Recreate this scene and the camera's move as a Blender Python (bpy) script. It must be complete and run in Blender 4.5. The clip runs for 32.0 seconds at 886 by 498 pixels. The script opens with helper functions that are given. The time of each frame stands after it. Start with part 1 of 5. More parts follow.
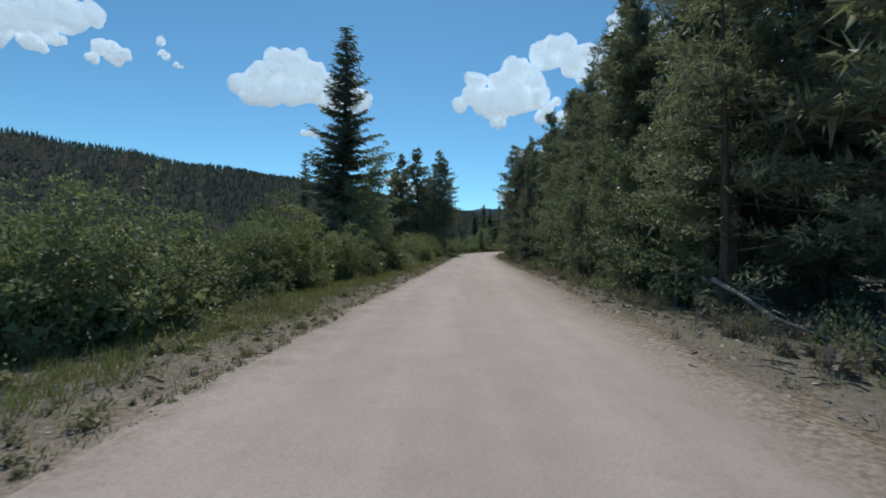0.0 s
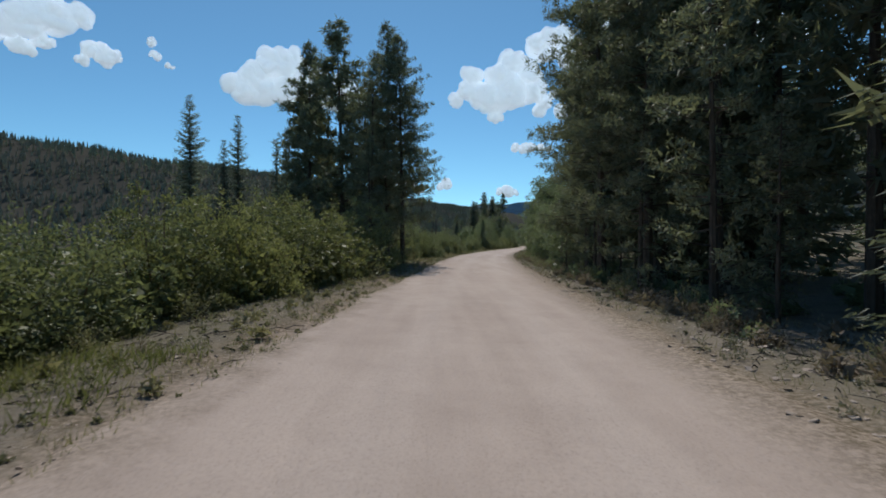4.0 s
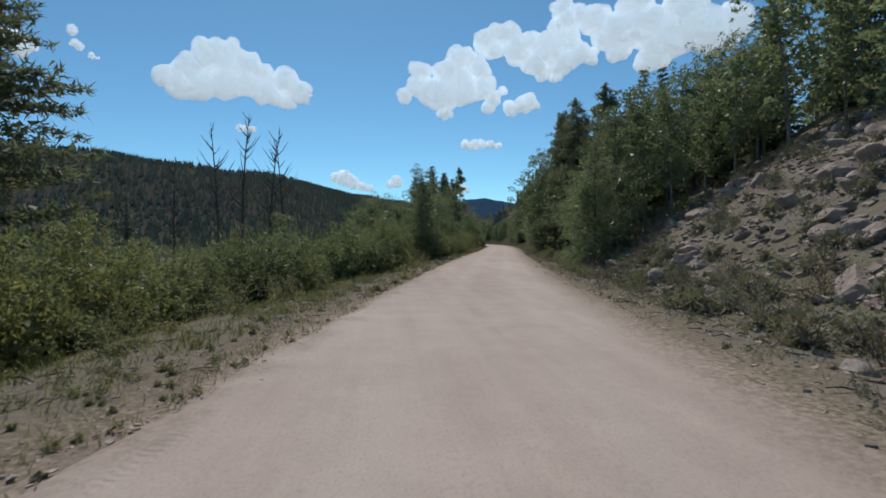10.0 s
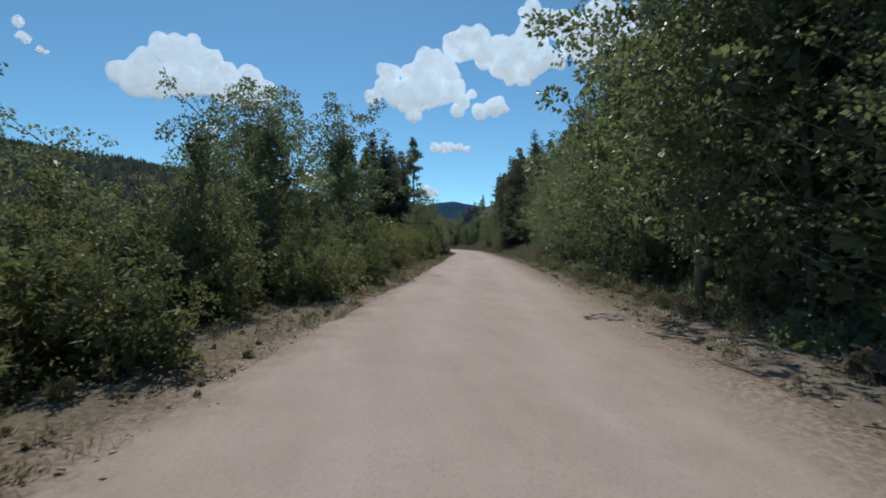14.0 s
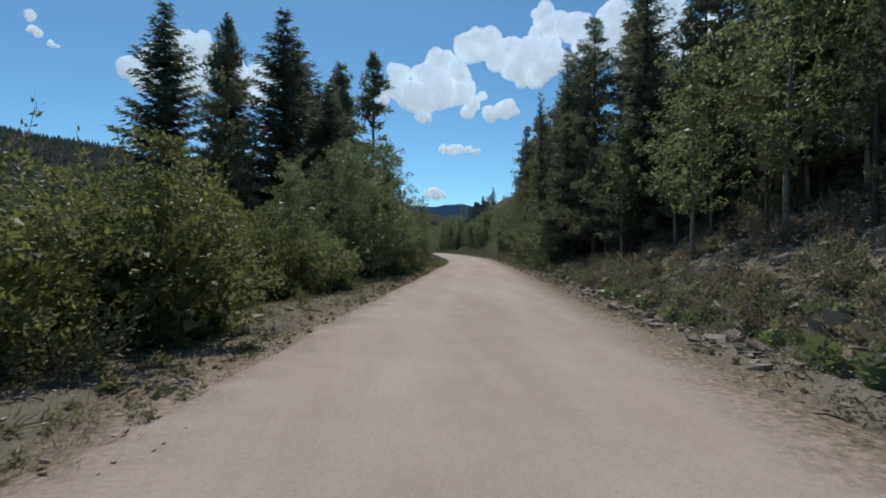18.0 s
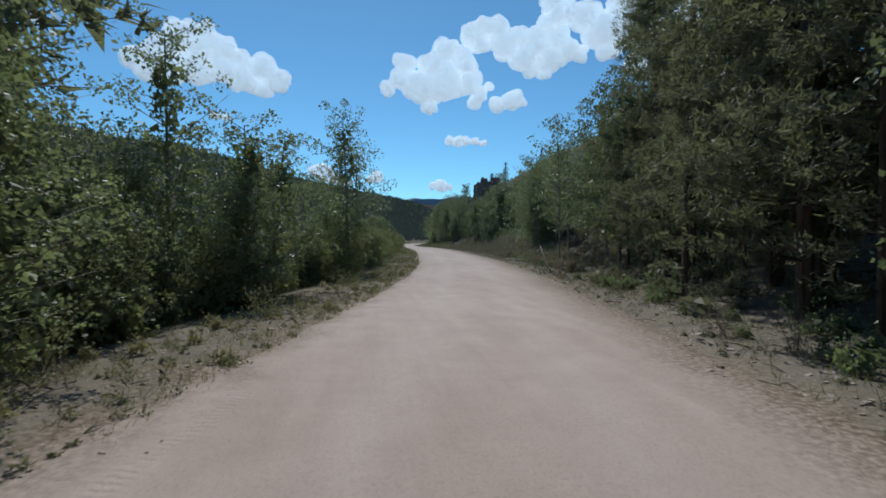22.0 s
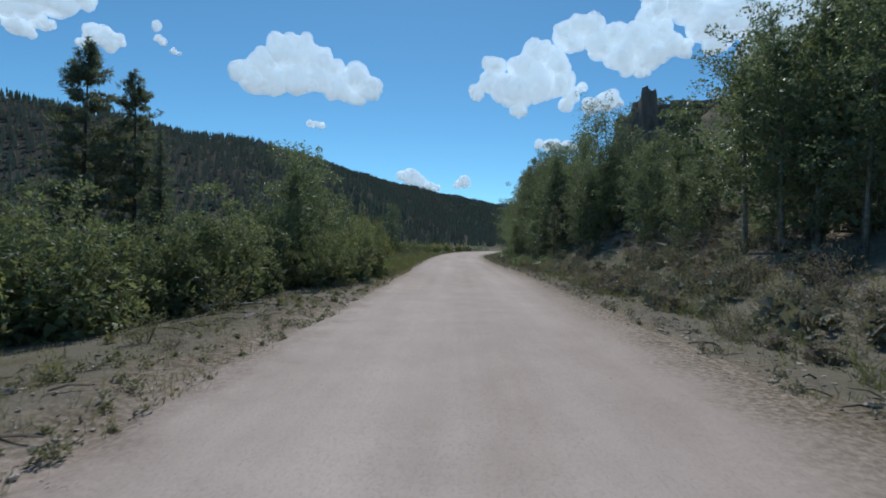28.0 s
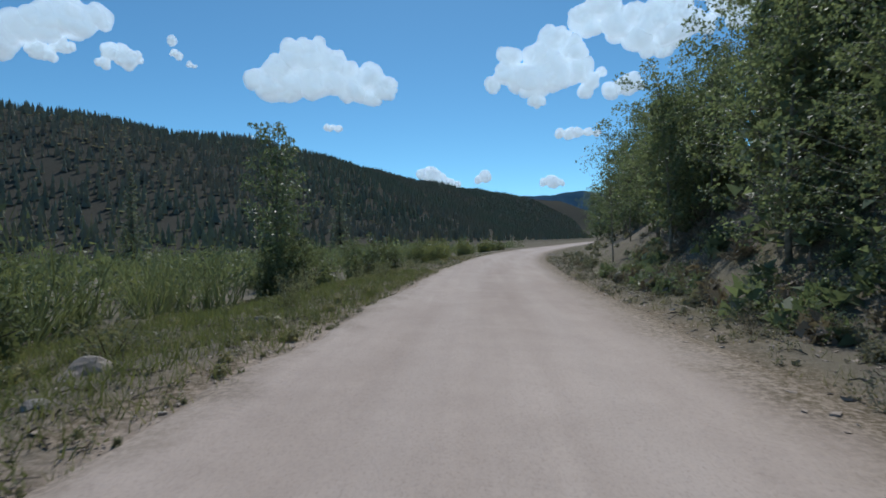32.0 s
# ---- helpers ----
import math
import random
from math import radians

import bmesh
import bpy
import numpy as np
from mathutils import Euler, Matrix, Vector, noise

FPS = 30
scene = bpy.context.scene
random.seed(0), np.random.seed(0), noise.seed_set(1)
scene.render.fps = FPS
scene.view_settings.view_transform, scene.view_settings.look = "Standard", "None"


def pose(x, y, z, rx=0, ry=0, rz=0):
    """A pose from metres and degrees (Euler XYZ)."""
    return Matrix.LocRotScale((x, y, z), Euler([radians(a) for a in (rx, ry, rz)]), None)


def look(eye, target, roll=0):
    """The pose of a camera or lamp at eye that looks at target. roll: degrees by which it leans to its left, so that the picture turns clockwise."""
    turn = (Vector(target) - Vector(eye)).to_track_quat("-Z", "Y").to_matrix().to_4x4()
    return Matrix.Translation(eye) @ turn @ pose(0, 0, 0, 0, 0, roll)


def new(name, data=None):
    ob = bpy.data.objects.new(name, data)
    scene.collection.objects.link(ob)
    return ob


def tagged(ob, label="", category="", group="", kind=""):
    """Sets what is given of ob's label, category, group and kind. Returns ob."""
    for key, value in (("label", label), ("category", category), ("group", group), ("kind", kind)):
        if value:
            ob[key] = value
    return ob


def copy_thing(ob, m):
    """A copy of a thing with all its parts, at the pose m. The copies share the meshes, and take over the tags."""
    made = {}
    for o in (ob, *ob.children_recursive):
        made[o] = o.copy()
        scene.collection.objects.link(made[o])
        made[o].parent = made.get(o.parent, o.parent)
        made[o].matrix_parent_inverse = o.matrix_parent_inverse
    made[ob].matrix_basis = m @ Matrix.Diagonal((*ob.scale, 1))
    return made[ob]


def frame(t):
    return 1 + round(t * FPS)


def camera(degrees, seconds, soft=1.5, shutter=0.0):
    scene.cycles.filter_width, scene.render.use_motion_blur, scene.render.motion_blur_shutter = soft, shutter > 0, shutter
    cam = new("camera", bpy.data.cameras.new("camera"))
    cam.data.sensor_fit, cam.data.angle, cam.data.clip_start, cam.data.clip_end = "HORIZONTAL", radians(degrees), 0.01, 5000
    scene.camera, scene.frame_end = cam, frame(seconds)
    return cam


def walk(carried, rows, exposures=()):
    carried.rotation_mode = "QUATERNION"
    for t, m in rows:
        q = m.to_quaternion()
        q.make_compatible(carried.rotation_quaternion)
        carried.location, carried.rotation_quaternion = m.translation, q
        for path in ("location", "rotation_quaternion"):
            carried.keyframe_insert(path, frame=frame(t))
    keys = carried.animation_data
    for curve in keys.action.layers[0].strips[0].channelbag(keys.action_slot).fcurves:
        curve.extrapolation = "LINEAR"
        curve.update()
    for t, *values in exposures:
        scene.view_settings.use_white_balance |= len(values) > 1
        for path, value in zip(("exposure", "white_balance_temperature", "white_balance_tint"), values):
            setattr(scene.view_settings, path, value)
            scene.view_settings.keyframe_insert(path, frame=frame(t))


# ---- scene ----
cam = camera(81.86, 32.0, soft=1.7, shutter=0.06)

# seconds, eye, tilt, lean and heading of the camera on its way along the road
PATH = [
    (0.0, 0.00, 0.00, 1.500, 89.80, -1.04, -1.25),
    (0.5, 0.48, 5.62, 1.522, 89.78, -0.70, -1.04),
    (1.0, 0.95, 11.25, 1.537, 89.58, -0.83, -1.10),
    (1.5, 1.42, 16.88, 1.544, 89.50, -0.36, -1.22),
    (2.0, 1.91, 22.52, 1.541, 89.47, 0.00, -1.26),
    (2.5, 2.40, 28.16, 1.533, 89.33, -0.20, -1.27),
    (4.5, 4.35, 50.87, 1.516, 89.57, 0.69, -1.13),
    (5.0, 4.82, 56.60, 1.526, 89.65, 1.11, -0.99),
    (5.5, 5.30, 62.33, 1.543, 89.67, 1.17, -1.08),
    (6.0, 5.80, 68.03, 1.563, 89.89, 1.30, -1.58),
    (6.5, 6.34, 73.72, 1.585, 89.65, 1.93, -1.92),
    (7.0, 6.93, 79.38, 1.610, 89.70, 2.14, -2.59),
    (7.5, 7.58, 85.02, 1.631, 89.90, 2.44, -3.11),
    (8.0, 8.27, 90.63, 1.646, 89.59, 2.66, -3.50),
    (8.5, 9.00, 96.25, 1.655, 89.52, 2.34, -3.95),
    (9.0, 9.79, 101.91, 1.656, 89.41, 2.30, -4.49),
    (9.5, 10.66, 107.61, 1.649, 89.54, 1.88, -5.51),
    (10.0, 11.65, 113.33, 1.639, 89.22, 1.33, -6.65),
    (10.5, 12.72, 119.08, 1.631, 89.49, 1.57, -7.16),
    (11.0, 13.86, 124.87, 1.623, 89.48, 1.91, -7.66),
    (11.5, 15.04, 130.64, 1.624, 89.43, 1.71, -8.13),
    (12.0, 16.27, 136.35, 1.631, 89.78, 1.94, -8.74),
    (12.5, 17.54, 141.99, 1.641, 89.63, 1.63, -9.22),
    (13.0, 18.84, 147.57, 1.654, 89.62, 1.19, -9.60),
    (13.5, 20.15, 153.09, 1.663, 89.58, 1.32, -9.79),
    (14.0, 21.48, 158.56, 1.672, 89.56, 1.37, -10.07),
    (14.5, 22.81, 163.99, 1.679, 89.66, 1.46, -10.18),
    (15.0, 24.16, 169.40, 1.685, 89.53, 1.14, -10.35),
    (15.5, 25.51, 174.80, 1.691, 89.54, 0.96, -10.38),
    (17.5, 30.74, 196.35, 1.722, 89.61, 0.14, -9.50),
    (18.0, 32.00, 201.78, 1.735, 89.87, 0.14, -9.25),
    (18.5, 33.24, 207.25, 1.739, 89.61, 0.49, -8.90),
    (19.0, 34.48, 212.76, 1.732, 89.16, 0.96, -9.05),
    (19.5, 35.73, 218.29, 1.712, 89.18, 1.03, -9.08),
    (20.0, 37.00, 223.86, 1.682, 89.18, 0.99, -9.16),
    (20.5, 38.27, 229.43, 1.652, 89.24, 1.05, -9.08),
    (21.0, 39.52, 234.98, 1.621, 89.23, 0.48, -9.01),
    (21.5, 40.76, 240.51, 1.589, 89.20, 0.44, -8.81),
    (22.0, 41.97, 246.02, 1.553, 89.08, -0.11, -8.59),
    (22.5, 43.14, 251.52, 1.513, 89.07, -0.03, -8.09),
    (23.0, 44.26, 257.02, 1.478, 89.02, -0.87, -7.49),
    (23.5, 45.32, 262.52, 1.452, 89.31, -1.36, -6.82),
    (24.0, 46.31, 268.08, 1.433, 89.68, -2.67, -6.04),
    (24.5, 47.24, 273.68, 1.422, 89.24, -2.46, -5.38),
    (25.0, 48.08, 279.33, 1.422, 89.35, -2.66, -4.22),
    (25.5, 48.83, 285.03, 1.429, 89.76, -2.79, -3.27),
    (27.5, 50.95, 308.21, 1.581, 90.15, -0.77, 0.17),
    (28.0, 51.26, 314.07, 1.623, 89.62, -1.15, 1.10),
    (28.5, 51.49, 319.95, 1.659, 89.90, -0.50, 1.87),
    (29.0, 51.65, 325.86, 1.686, 89.80, -0.49, 2.53),
    (29.5, 51.75, 331.79, 1.709, 89.66, 0.13, 2.87),
    (30.0, 51.81, 337.72, 1.729, 89.66, 0.75, 3.32),
    (30.5, 51.83, 343.67, 1.739, 89.67, 0.70, 3.77),
    (31.0, 51.80, 349.63, 1.743, 89.45, 1.02, 4.11),
    (31.5, 51.75, 355.60, 1.740, 89.42, 1.76, 4.27),
    (32.0, 51.72, 361.58, 1.729, 89.35, 1.99, 3.81),
]
# stops, kelvin and tint by which the picture drifts on the way
EXPOSURES = [(0.0, -0.25, 6450, 7), (2.0, -0.25, 6500, 9), (5.0, -0.27, 6800, 10), (9.0, -0.25, 6850, 10), (15.0, -0.27, 6700, 10), (20.0, -0.25, 6500, 10), (22.0, -0.25, 6250, 8), (25.0, -0.27, 6170, 7.5), (32.0, -0.29, 6230, 7.5)]
walk(cam, [(t, pose(x, y, z, rx, ry, rz)) for t, x, y, z, rx, ry, rz in PATH], EXPOSURES)

# ---------------------------------------------------------------- light
SUN_AZ, SUN_EL = 4.0, 50.0          # degrees to the left of +Y, and above the horizon
world = bpy.data.worlds.new("sky")
scene.world = world
world.use_nodes = True
wn = world.node_tree
wn.nodes.clear()
sky = wn.nodes.new("ShaderNodeTexSky")
sky.sky_type = "NISHITA"
sky.sun_disc = False
sky.sun_elevation = radians(SUN_EL)
sky.sun_rotation = radians(-SUN_AZ)
sky.altitude = 2600
sky.air_density, sky.dust_density, sky.ozone_density = 1.0, 0.8, 2.0
bg = wn.nodes.new("ShaderNodeBackground")
bg.inputs["Strength"].default_value = 0.125
wout = wn.nodes.new("ShaderNodeOutputWorld")
tint = wn.nodes.new("ShaderNodeMix")
tint.data_type, tint.blend_type = "RGBA", "MULTIPLY"
tint.inputs["Factor"].default_value = 1.0
tint.inputs["B"].default_value = (0.63, 1.03, 1.10, 1)
wn.links.new(sky.outputs[0], tint.inputs["A"])
wn.links.new(tint.outputs["Result"], bg.inputs["Color"])
wn.links.new(bg.outputs[0], wout.inputs["Surface"])

sun_data = bpy.data.lights.new("sun", "SUN")
sun_data.energy, sun_data.angle, sun_data.color = 4.0, radians(0.55), (1.0, 0.96, 0.91)
sun = new("sun", sun_data)
a, e = radians(SUN_AZ), radians(SUN_EL)
sun.matrix_world = look((-math.sin(a) * math.cos(e) * 400, math.cos(a) * math.cos(e) * 400, math.sin(e) * 400), (0, 0, 0))


# ---------------------------------------------------------------- materials
def nodes_of(name):
    m = bpy.data.materials.new(name)
    m.use_nodes = True
    t = m.node_tree
    t.nodes.clear()
    o = t.nodes.new("ShaderNodeOutputMaterial")
    return m, t, o


def ramp(t, fac, stops):
    r = t.nodes.new("ShaderNodeValToRGB")
    while len(r.color_ramp.elements) < len(stops):
        r.color_ramp.elements.new(0.5)
    for el, (p, c) in zip(r.color_ramp.elements, stops):
        el.position, el.color = p, (*c, 1)
    t.links.new(fac, r.inputs[0])
    return r.outputs[0]


def noise_tex(t, scale, detail=4.0, rough=0.55, vec=None, stretch=None, dist=0.0):
    n = t.nodes.new("ShaderNodeTexNoise")
    n.inputs["Scale"].default_value, n.inputs["Detail"].default_value = scale, detail
    n.inputs["Roughness"].default_value, n.inputs["Distortion"].default_value = rough, dist
    if vec is None:
        vec = t.nodes.new("ShaderNodeTexCoord").outputs["Object"]
    if stretch:
        mp = t.nodes.new("ShaderNodeMapping")
        mp.inputs["Scale"].default_value = stretch
        t.links.new(vec, mp.inputs[0])
        vec = mp.outputs[0]
    t.links.new(vec, n.inputs["Vector"])
    return n.outputs["Fac"]


def mix(t, fac, c1, c2, kind="MIX"):
    n = t.nodes.new("ShaderNodeMix")
    n.data_type, n.blend_type = "RGBA", kind
    for sock, v in ((n.inputs["Factor"], fac), (n.inputs["A"], c1), (n.inputs["B"], c2)):
        if isinstance(v, (int, float)):
            sock.default_value = v
        elif isinstance(v, tuple):
            sock.default_value = (*v, 1)
        else:
            t.links.new(v, sock)
    return n.outputs["Result"]


def maths(t, op, a, b=0.0, clamp=False):
    n = t.nodes.new("ShaderNodeMath")
    n.operation, n.use_clamp = op, clamp
    for i, v in enumerate((a, b)):
        if isinstance(v, (int, float)):
            n.inputs[i].default_value = v
        else:
            t.links.new(v, n.inputs[i])
    return n.outputs[0]


def bump(t, height, strength=0.5, distance=0.02):
    b = t.nodes.new("ShaderNodeBump")
    b.inputs["Strength"].default_value, b.inputs["Distance"].default_value = strength, distance
    t.links.new(height, b.inputs["Height"])
    return b.outputs[0]


def surface(t, o, color, rough=0.85, normal=None, spec=0.25):
    p = t.nodes.new("ShaderNodeBsdfPrincipled")
    if isinstance(color, tuple):
        p.inputs["Base Color"].default_value = (*color, 1)
    else:
        t.links.new(color, p.inputs["Base Color"])
    p.inputs["Roughness"].default_value = rough
    p.inputs["Specular IOR Level"].default_value = spec
    if normal is not None:
        t.links.new(normal, p.inputs["Normal"])
    t.links.new(p.outputs[0], o.inputs["Surface"])
    return p


def attr(t, name):
    n = t.nodes.new("ShaderNodeAttribute")
    n.attribute_name = name
    return n.outputs["Fac"]


def leaf_material(name, dark, light, glow=0.35, rough=0.55, patch=None):
    """Leaves: colour varies from plant to plant and leaf to leaf; light passes through them."""
    m, t, o = nodes_of(name)
    geo = t.nodes.new("ShaderNodeNewGeometry")
    info = t.nodes.new("ShaderNodeObjectInfo")
    f = maths(t, "ADD", maths(t, "MULTIPLY", geo.outputs["Random Per Island"], 0.55), maths(t, "MULTIPLY", info.outputs["Random"], 0.45))
    col = ramp(t, f, [(0.0, dark), (0.55, tuple((x + y) / 2 for x, y in zip(dark, light))), (1.0, light)])
    if patch:
        col = mix(t, ramp(t, noise_tex(t, 0.011, 4, 0.6), [(0.42, (0, 0, 0)), (0.62, (0.8, 0.8, 0.8))]), col, patch)
    p = t.nodes.new("ShaderNodeBsdfPrincipled")
    t.links.new(col, p.inputs["Base Color"])
    p.inputs["Roughness"].default_value = rough
    p.inputs["Specular IOR Level"].default_value = 0.22
    tr = t.nodes.new("ShaderNodeBsdfTranslucent")
    t.links.new(mix(t, 1.0, col, (0.97, 1.0, 0.66), "MULTIPLY"), tr.inputs["Color"])
    ms = t.nodes.new("ShaderNodeMixShader")
    ms.inputs[0].default_value = glow
    t.links.new(p.outputs[0], ms.inputs[1])
    t.links.new(tr.outputs[0], ms.inputs[2])
    t.links.new(ms.outputs[0], o.inputs["Surface"])
    return m


def bark_material(name, c1, c2, scale=12.0, stretch=(1, 1, 0.2)):
    m, t, o = nodes_of(name)
    n = noise_tex(t, scale, 6, 0.65, stretch=stretch)
    col = ramp(t, n, [(0.3, c1), (0.7, c2)])
    surface(t, o, col, 0.9, bump(t, n, 0.8, 0.02))
    return m


def rock_material(name, c1, c2, c3):
    m, t, o = nodes_of(name)
    n1, n2 = noise_tex(t, 1.7, 6, 0.6), noise_tex(t, 11.0, 6, 0.7)
    info = t.nodes.new("ShaderNodeObjectInfo")
    col = ramp(t, n1, [(0.3, c1), (0.5, c2), (0.75, c3)])
    col = mix(t, 0.4, col, ramp(t, n2, [(0.3, (0.4, 0.38, 0.36)), (0.7, (1.0, 1.0, 1.0))]), "MULTIPLY")
    col = mix(t, maths(t, "MULTIPLY", info.outputs["Random"], 0.5), col, (0.34, 0.27, 0.22))
    surface(t, o, col, 0.9, bump(t, maths(t, "ADD", n1, maths(t, "MULTIPLY", n2, 0.4)), 0.8, 0.06))
    return m


M_WILLOW = leaf_material("willow_leaf", (0.10, 0.122, 0.07), (0.34, 0.37, 0.205), 0.38)
M_YELLOW = leaf_material("yellowing_willow_leaf", (0.11, 0.13, 0.065), (0.385, 0.395, 0.19), 0.4)
M_ASPEN = leaf_material("aspen_leaf", (0.105, 0.137, 0.085), (0.31, 0.36, 0.215), 0.44, 0.42)
M_SPRUCE = leaf_material("spruce_needles", (0.095, 0.114, 0.098), (0.225, 0.25, 0.195), 0.4, 0.6)
M_PINE = leaf_material("pine_needles", (0.12, 0.138, 0.104), (0.285, 0.30, 0.205), 0.4, 0.6)
# far trees carry the paling of distance haze in their leaf colours
M_FARTREE = leaf_material("hazed_distant_conifer", (0.19, 0.205, 0.18), (0.31, 0.33, 0.285), 0.55, 0.9, (0.31, 0.28, 0.26))
M_SAGE = leaf_material("sage_leaf", (0.135, 0.133, 0.105), (0.30, 0.29, 0.225), 0.3, 0.7)
M_VERGE = leaf_material("verge_leaf", (0.16, 0.162, 0.105), (0.37, 0.36, 0.235), 0.38, 0.6)
M_DRY = leaf_material("dry_brush", (0.16, 0.13, 0.108), (0.35, 0.295, 0.24), 0.3, 0.8)
M_GRASS = leaf_material("grass_blade", (0.16, 0.155, 0.095), (0.42, 0.385, 0.25), 0.35, 0.7)
M_MEADOW = leaf_material("meadow_grass", (0.10, 0.125, 0.05), (0.30, 0.30, 0.14), 0.4, 0.7)
M_TWIG = bark_material("dry_twig", (0.05, 0.04, 0.032), (0.17, 0.14, 0.115))
M_BARK = bark_material("conifer_bark", (0.05, 0.036, 0.027), (0.15, 0.115, 0.09))
M_ASPENBARK = bark_material("aspen_bark", (0.10, 0.096, 0.078), (0.34, 0.33, 0.275), 7.0, (1, 1, 0.8))
M_STEM = bark_material("willow_stem", (0.07, 0.052, 0.038), (0.2, 0.16, 0.12))
M_DEAD = bark_material("weathered_dead_wood", (0.16, 0.145, 0.13), (0.42, 0.39, 0.35))
M_SNAG = bark_material("dead_standing_wood", (0.05, 0.044, 0.04), (0.16, 0.145, 0.13))
M_ROCK = rock_material("granite", (0.20, 0.178, 0.16), (0.36, 0.33, 0.30), (0.52, 0.49, 0.45))
M_SCREE = rock_material("broken_scree", (0.15, 0.115, 0.10), (0.31, 0.25, 0.22), (0.50, 0.45, 0.41))
M_CLOD = rock_material("sandy_clod", (0.30, 0.245, 0.205), (0.43, 0.36, 0.31), (0.55, 0.48, 0.42))
M_CLIFF = rock_material("outcrop_rock", (0.06, 0.05, 0.045), (0.13, 0.105, 0.09), (0.24, 0.2, 0.17))


def sand_look(t, lat, vec):
    """Colour and relief of the packed sand, shared by the road and the verges it spills onto."""
    broad = noise_tex(t, 0.35, 4, 0.6, vec, (1, 0.25, 1))
    streak = noise_tex(t, 2.6, 4, 0.6, vec, (1, 0.035, 1))
    blot = noise_tex(t, 1.3, 5, 0.6, vec)
    grit = noise_tex(t, 38.0, 5, 0.75, vec)
    fine = noise_tex(t, 9.0, 5, 0.65, vec, (1, 0.5, 1))
    col = ramp(t, broad, [(0.3, (0.375, 0.305, 0.265)), (0.7, (0.465, 0.39, 0.345))])
    col = mix(t, 0.5, col, ramp(t, streak, [(0.3, (0.86, 0.85, 0.85)), (0.7, (1.08, 1.08, 1.08))]), "MULTIPLY")
    col = mix(t, 0.5, col, ramp(t, blot, [(0.3, (0.85, 0.84, 0.83)), (0.65, (1.06, 1.06, 1.06))]), "MULTIPLY")
    # the two wheel ruts are packed paler, the crown between them keeps loose grit
    rut = maths(t, "ABSOLUTE", maths(t, "SUBTRACT", maths(t, "ABSOLUTE", maths(t, "SUBTRACT", lat, 0.15)), 0.95))
    col = mix(t, maths(t, "MULTIPLY", maths(t, "SUBTRACT", 0.55, rut, True), 0.4), col, (0.53, 0.46, 0.42))
    col = mix(t, 0.45, col, ramp(t, grit, [(0.33, (0.55, 0.53, 0.51)), (0.48, (1, 1, 1)), (0.7, (1.15, 1.13, 1.1))]), "MULTIPLY")
    # crumbs of soil and dead leaves thicken outwards from both edges
    weedy = ramp(t, noise_tex(t, 13.0, 6, 0.8, vec), [(0.42, (0.27, 0.26, 0.19)), (0.60, (0.88, 0.87, 0.80))])
    edge = maths(t, "ABSOLUTE", maths(t, "ADD", lat, maths(t, "MULTIPLY", maths(t, "SUBTRACT", blot, 0.4), 1.2)))
    col = mix(t, maths(t, "MULTIPLY", maths(t, "SUBTRACT", edge, 2.1), 1.0, True), col, mix(t, 1.0, col, weedy, "MULTIPLY"))
    return col, maths(t, "ADD", maths(t, "MULTIPLY", grit, 0.4), fine), broad, fine


def road_material():
    m, t, o = nodes_of("packed_sand_road")
    lat = attr(t, "lateral")
    vec = t.nodes.new("ShaderNodeTexCoord").outputs["Object"]
    col, h, broad, fine = sand_look(t, lat, vec)
    # tread marks of heavy tyres in the loose sand along the left edge
    sep = t.nodes.new("ShaderNodeSeparateXYZ")
    t.links.new(vec, sep.inputs[0])
    along = maths(t, "ADD", maths(t, "MULTIPLY", sep.outputs["Y"], 72.0), maths(t, "ADD", maths(t, "MULTIPLY", lat, 14.0), maths(t, "MULTIPLY", fine, 11.0)))
    band = maths(t, "MULTIPLY", maths(t, "SUBTRACT", 0.13, maths(t, "ABSOLUTE", maths(t, "ADD", lat, maths(t, "ADD", 2.0, maths(t, "MULTIPLY", broad, 0.5))))), 9.0, True)
    band = maths(t, "MULTIPLY", band, maths(t, "MULTIPLY", maths(t, "SUBTRACT", noise_tex(t, 0.25, 4, 0.6, vec), 0.44), 6.0, True))
    h = maths(t, "ADD", h, maths(t, "MULTIPLY", maths(t, "MULTIPLY", maths(t, "SINE", along), band), 0.2))
    surface(t, o, col, 0.92, bump(t, h, 0.6, 0.03), 0.12)
    return m


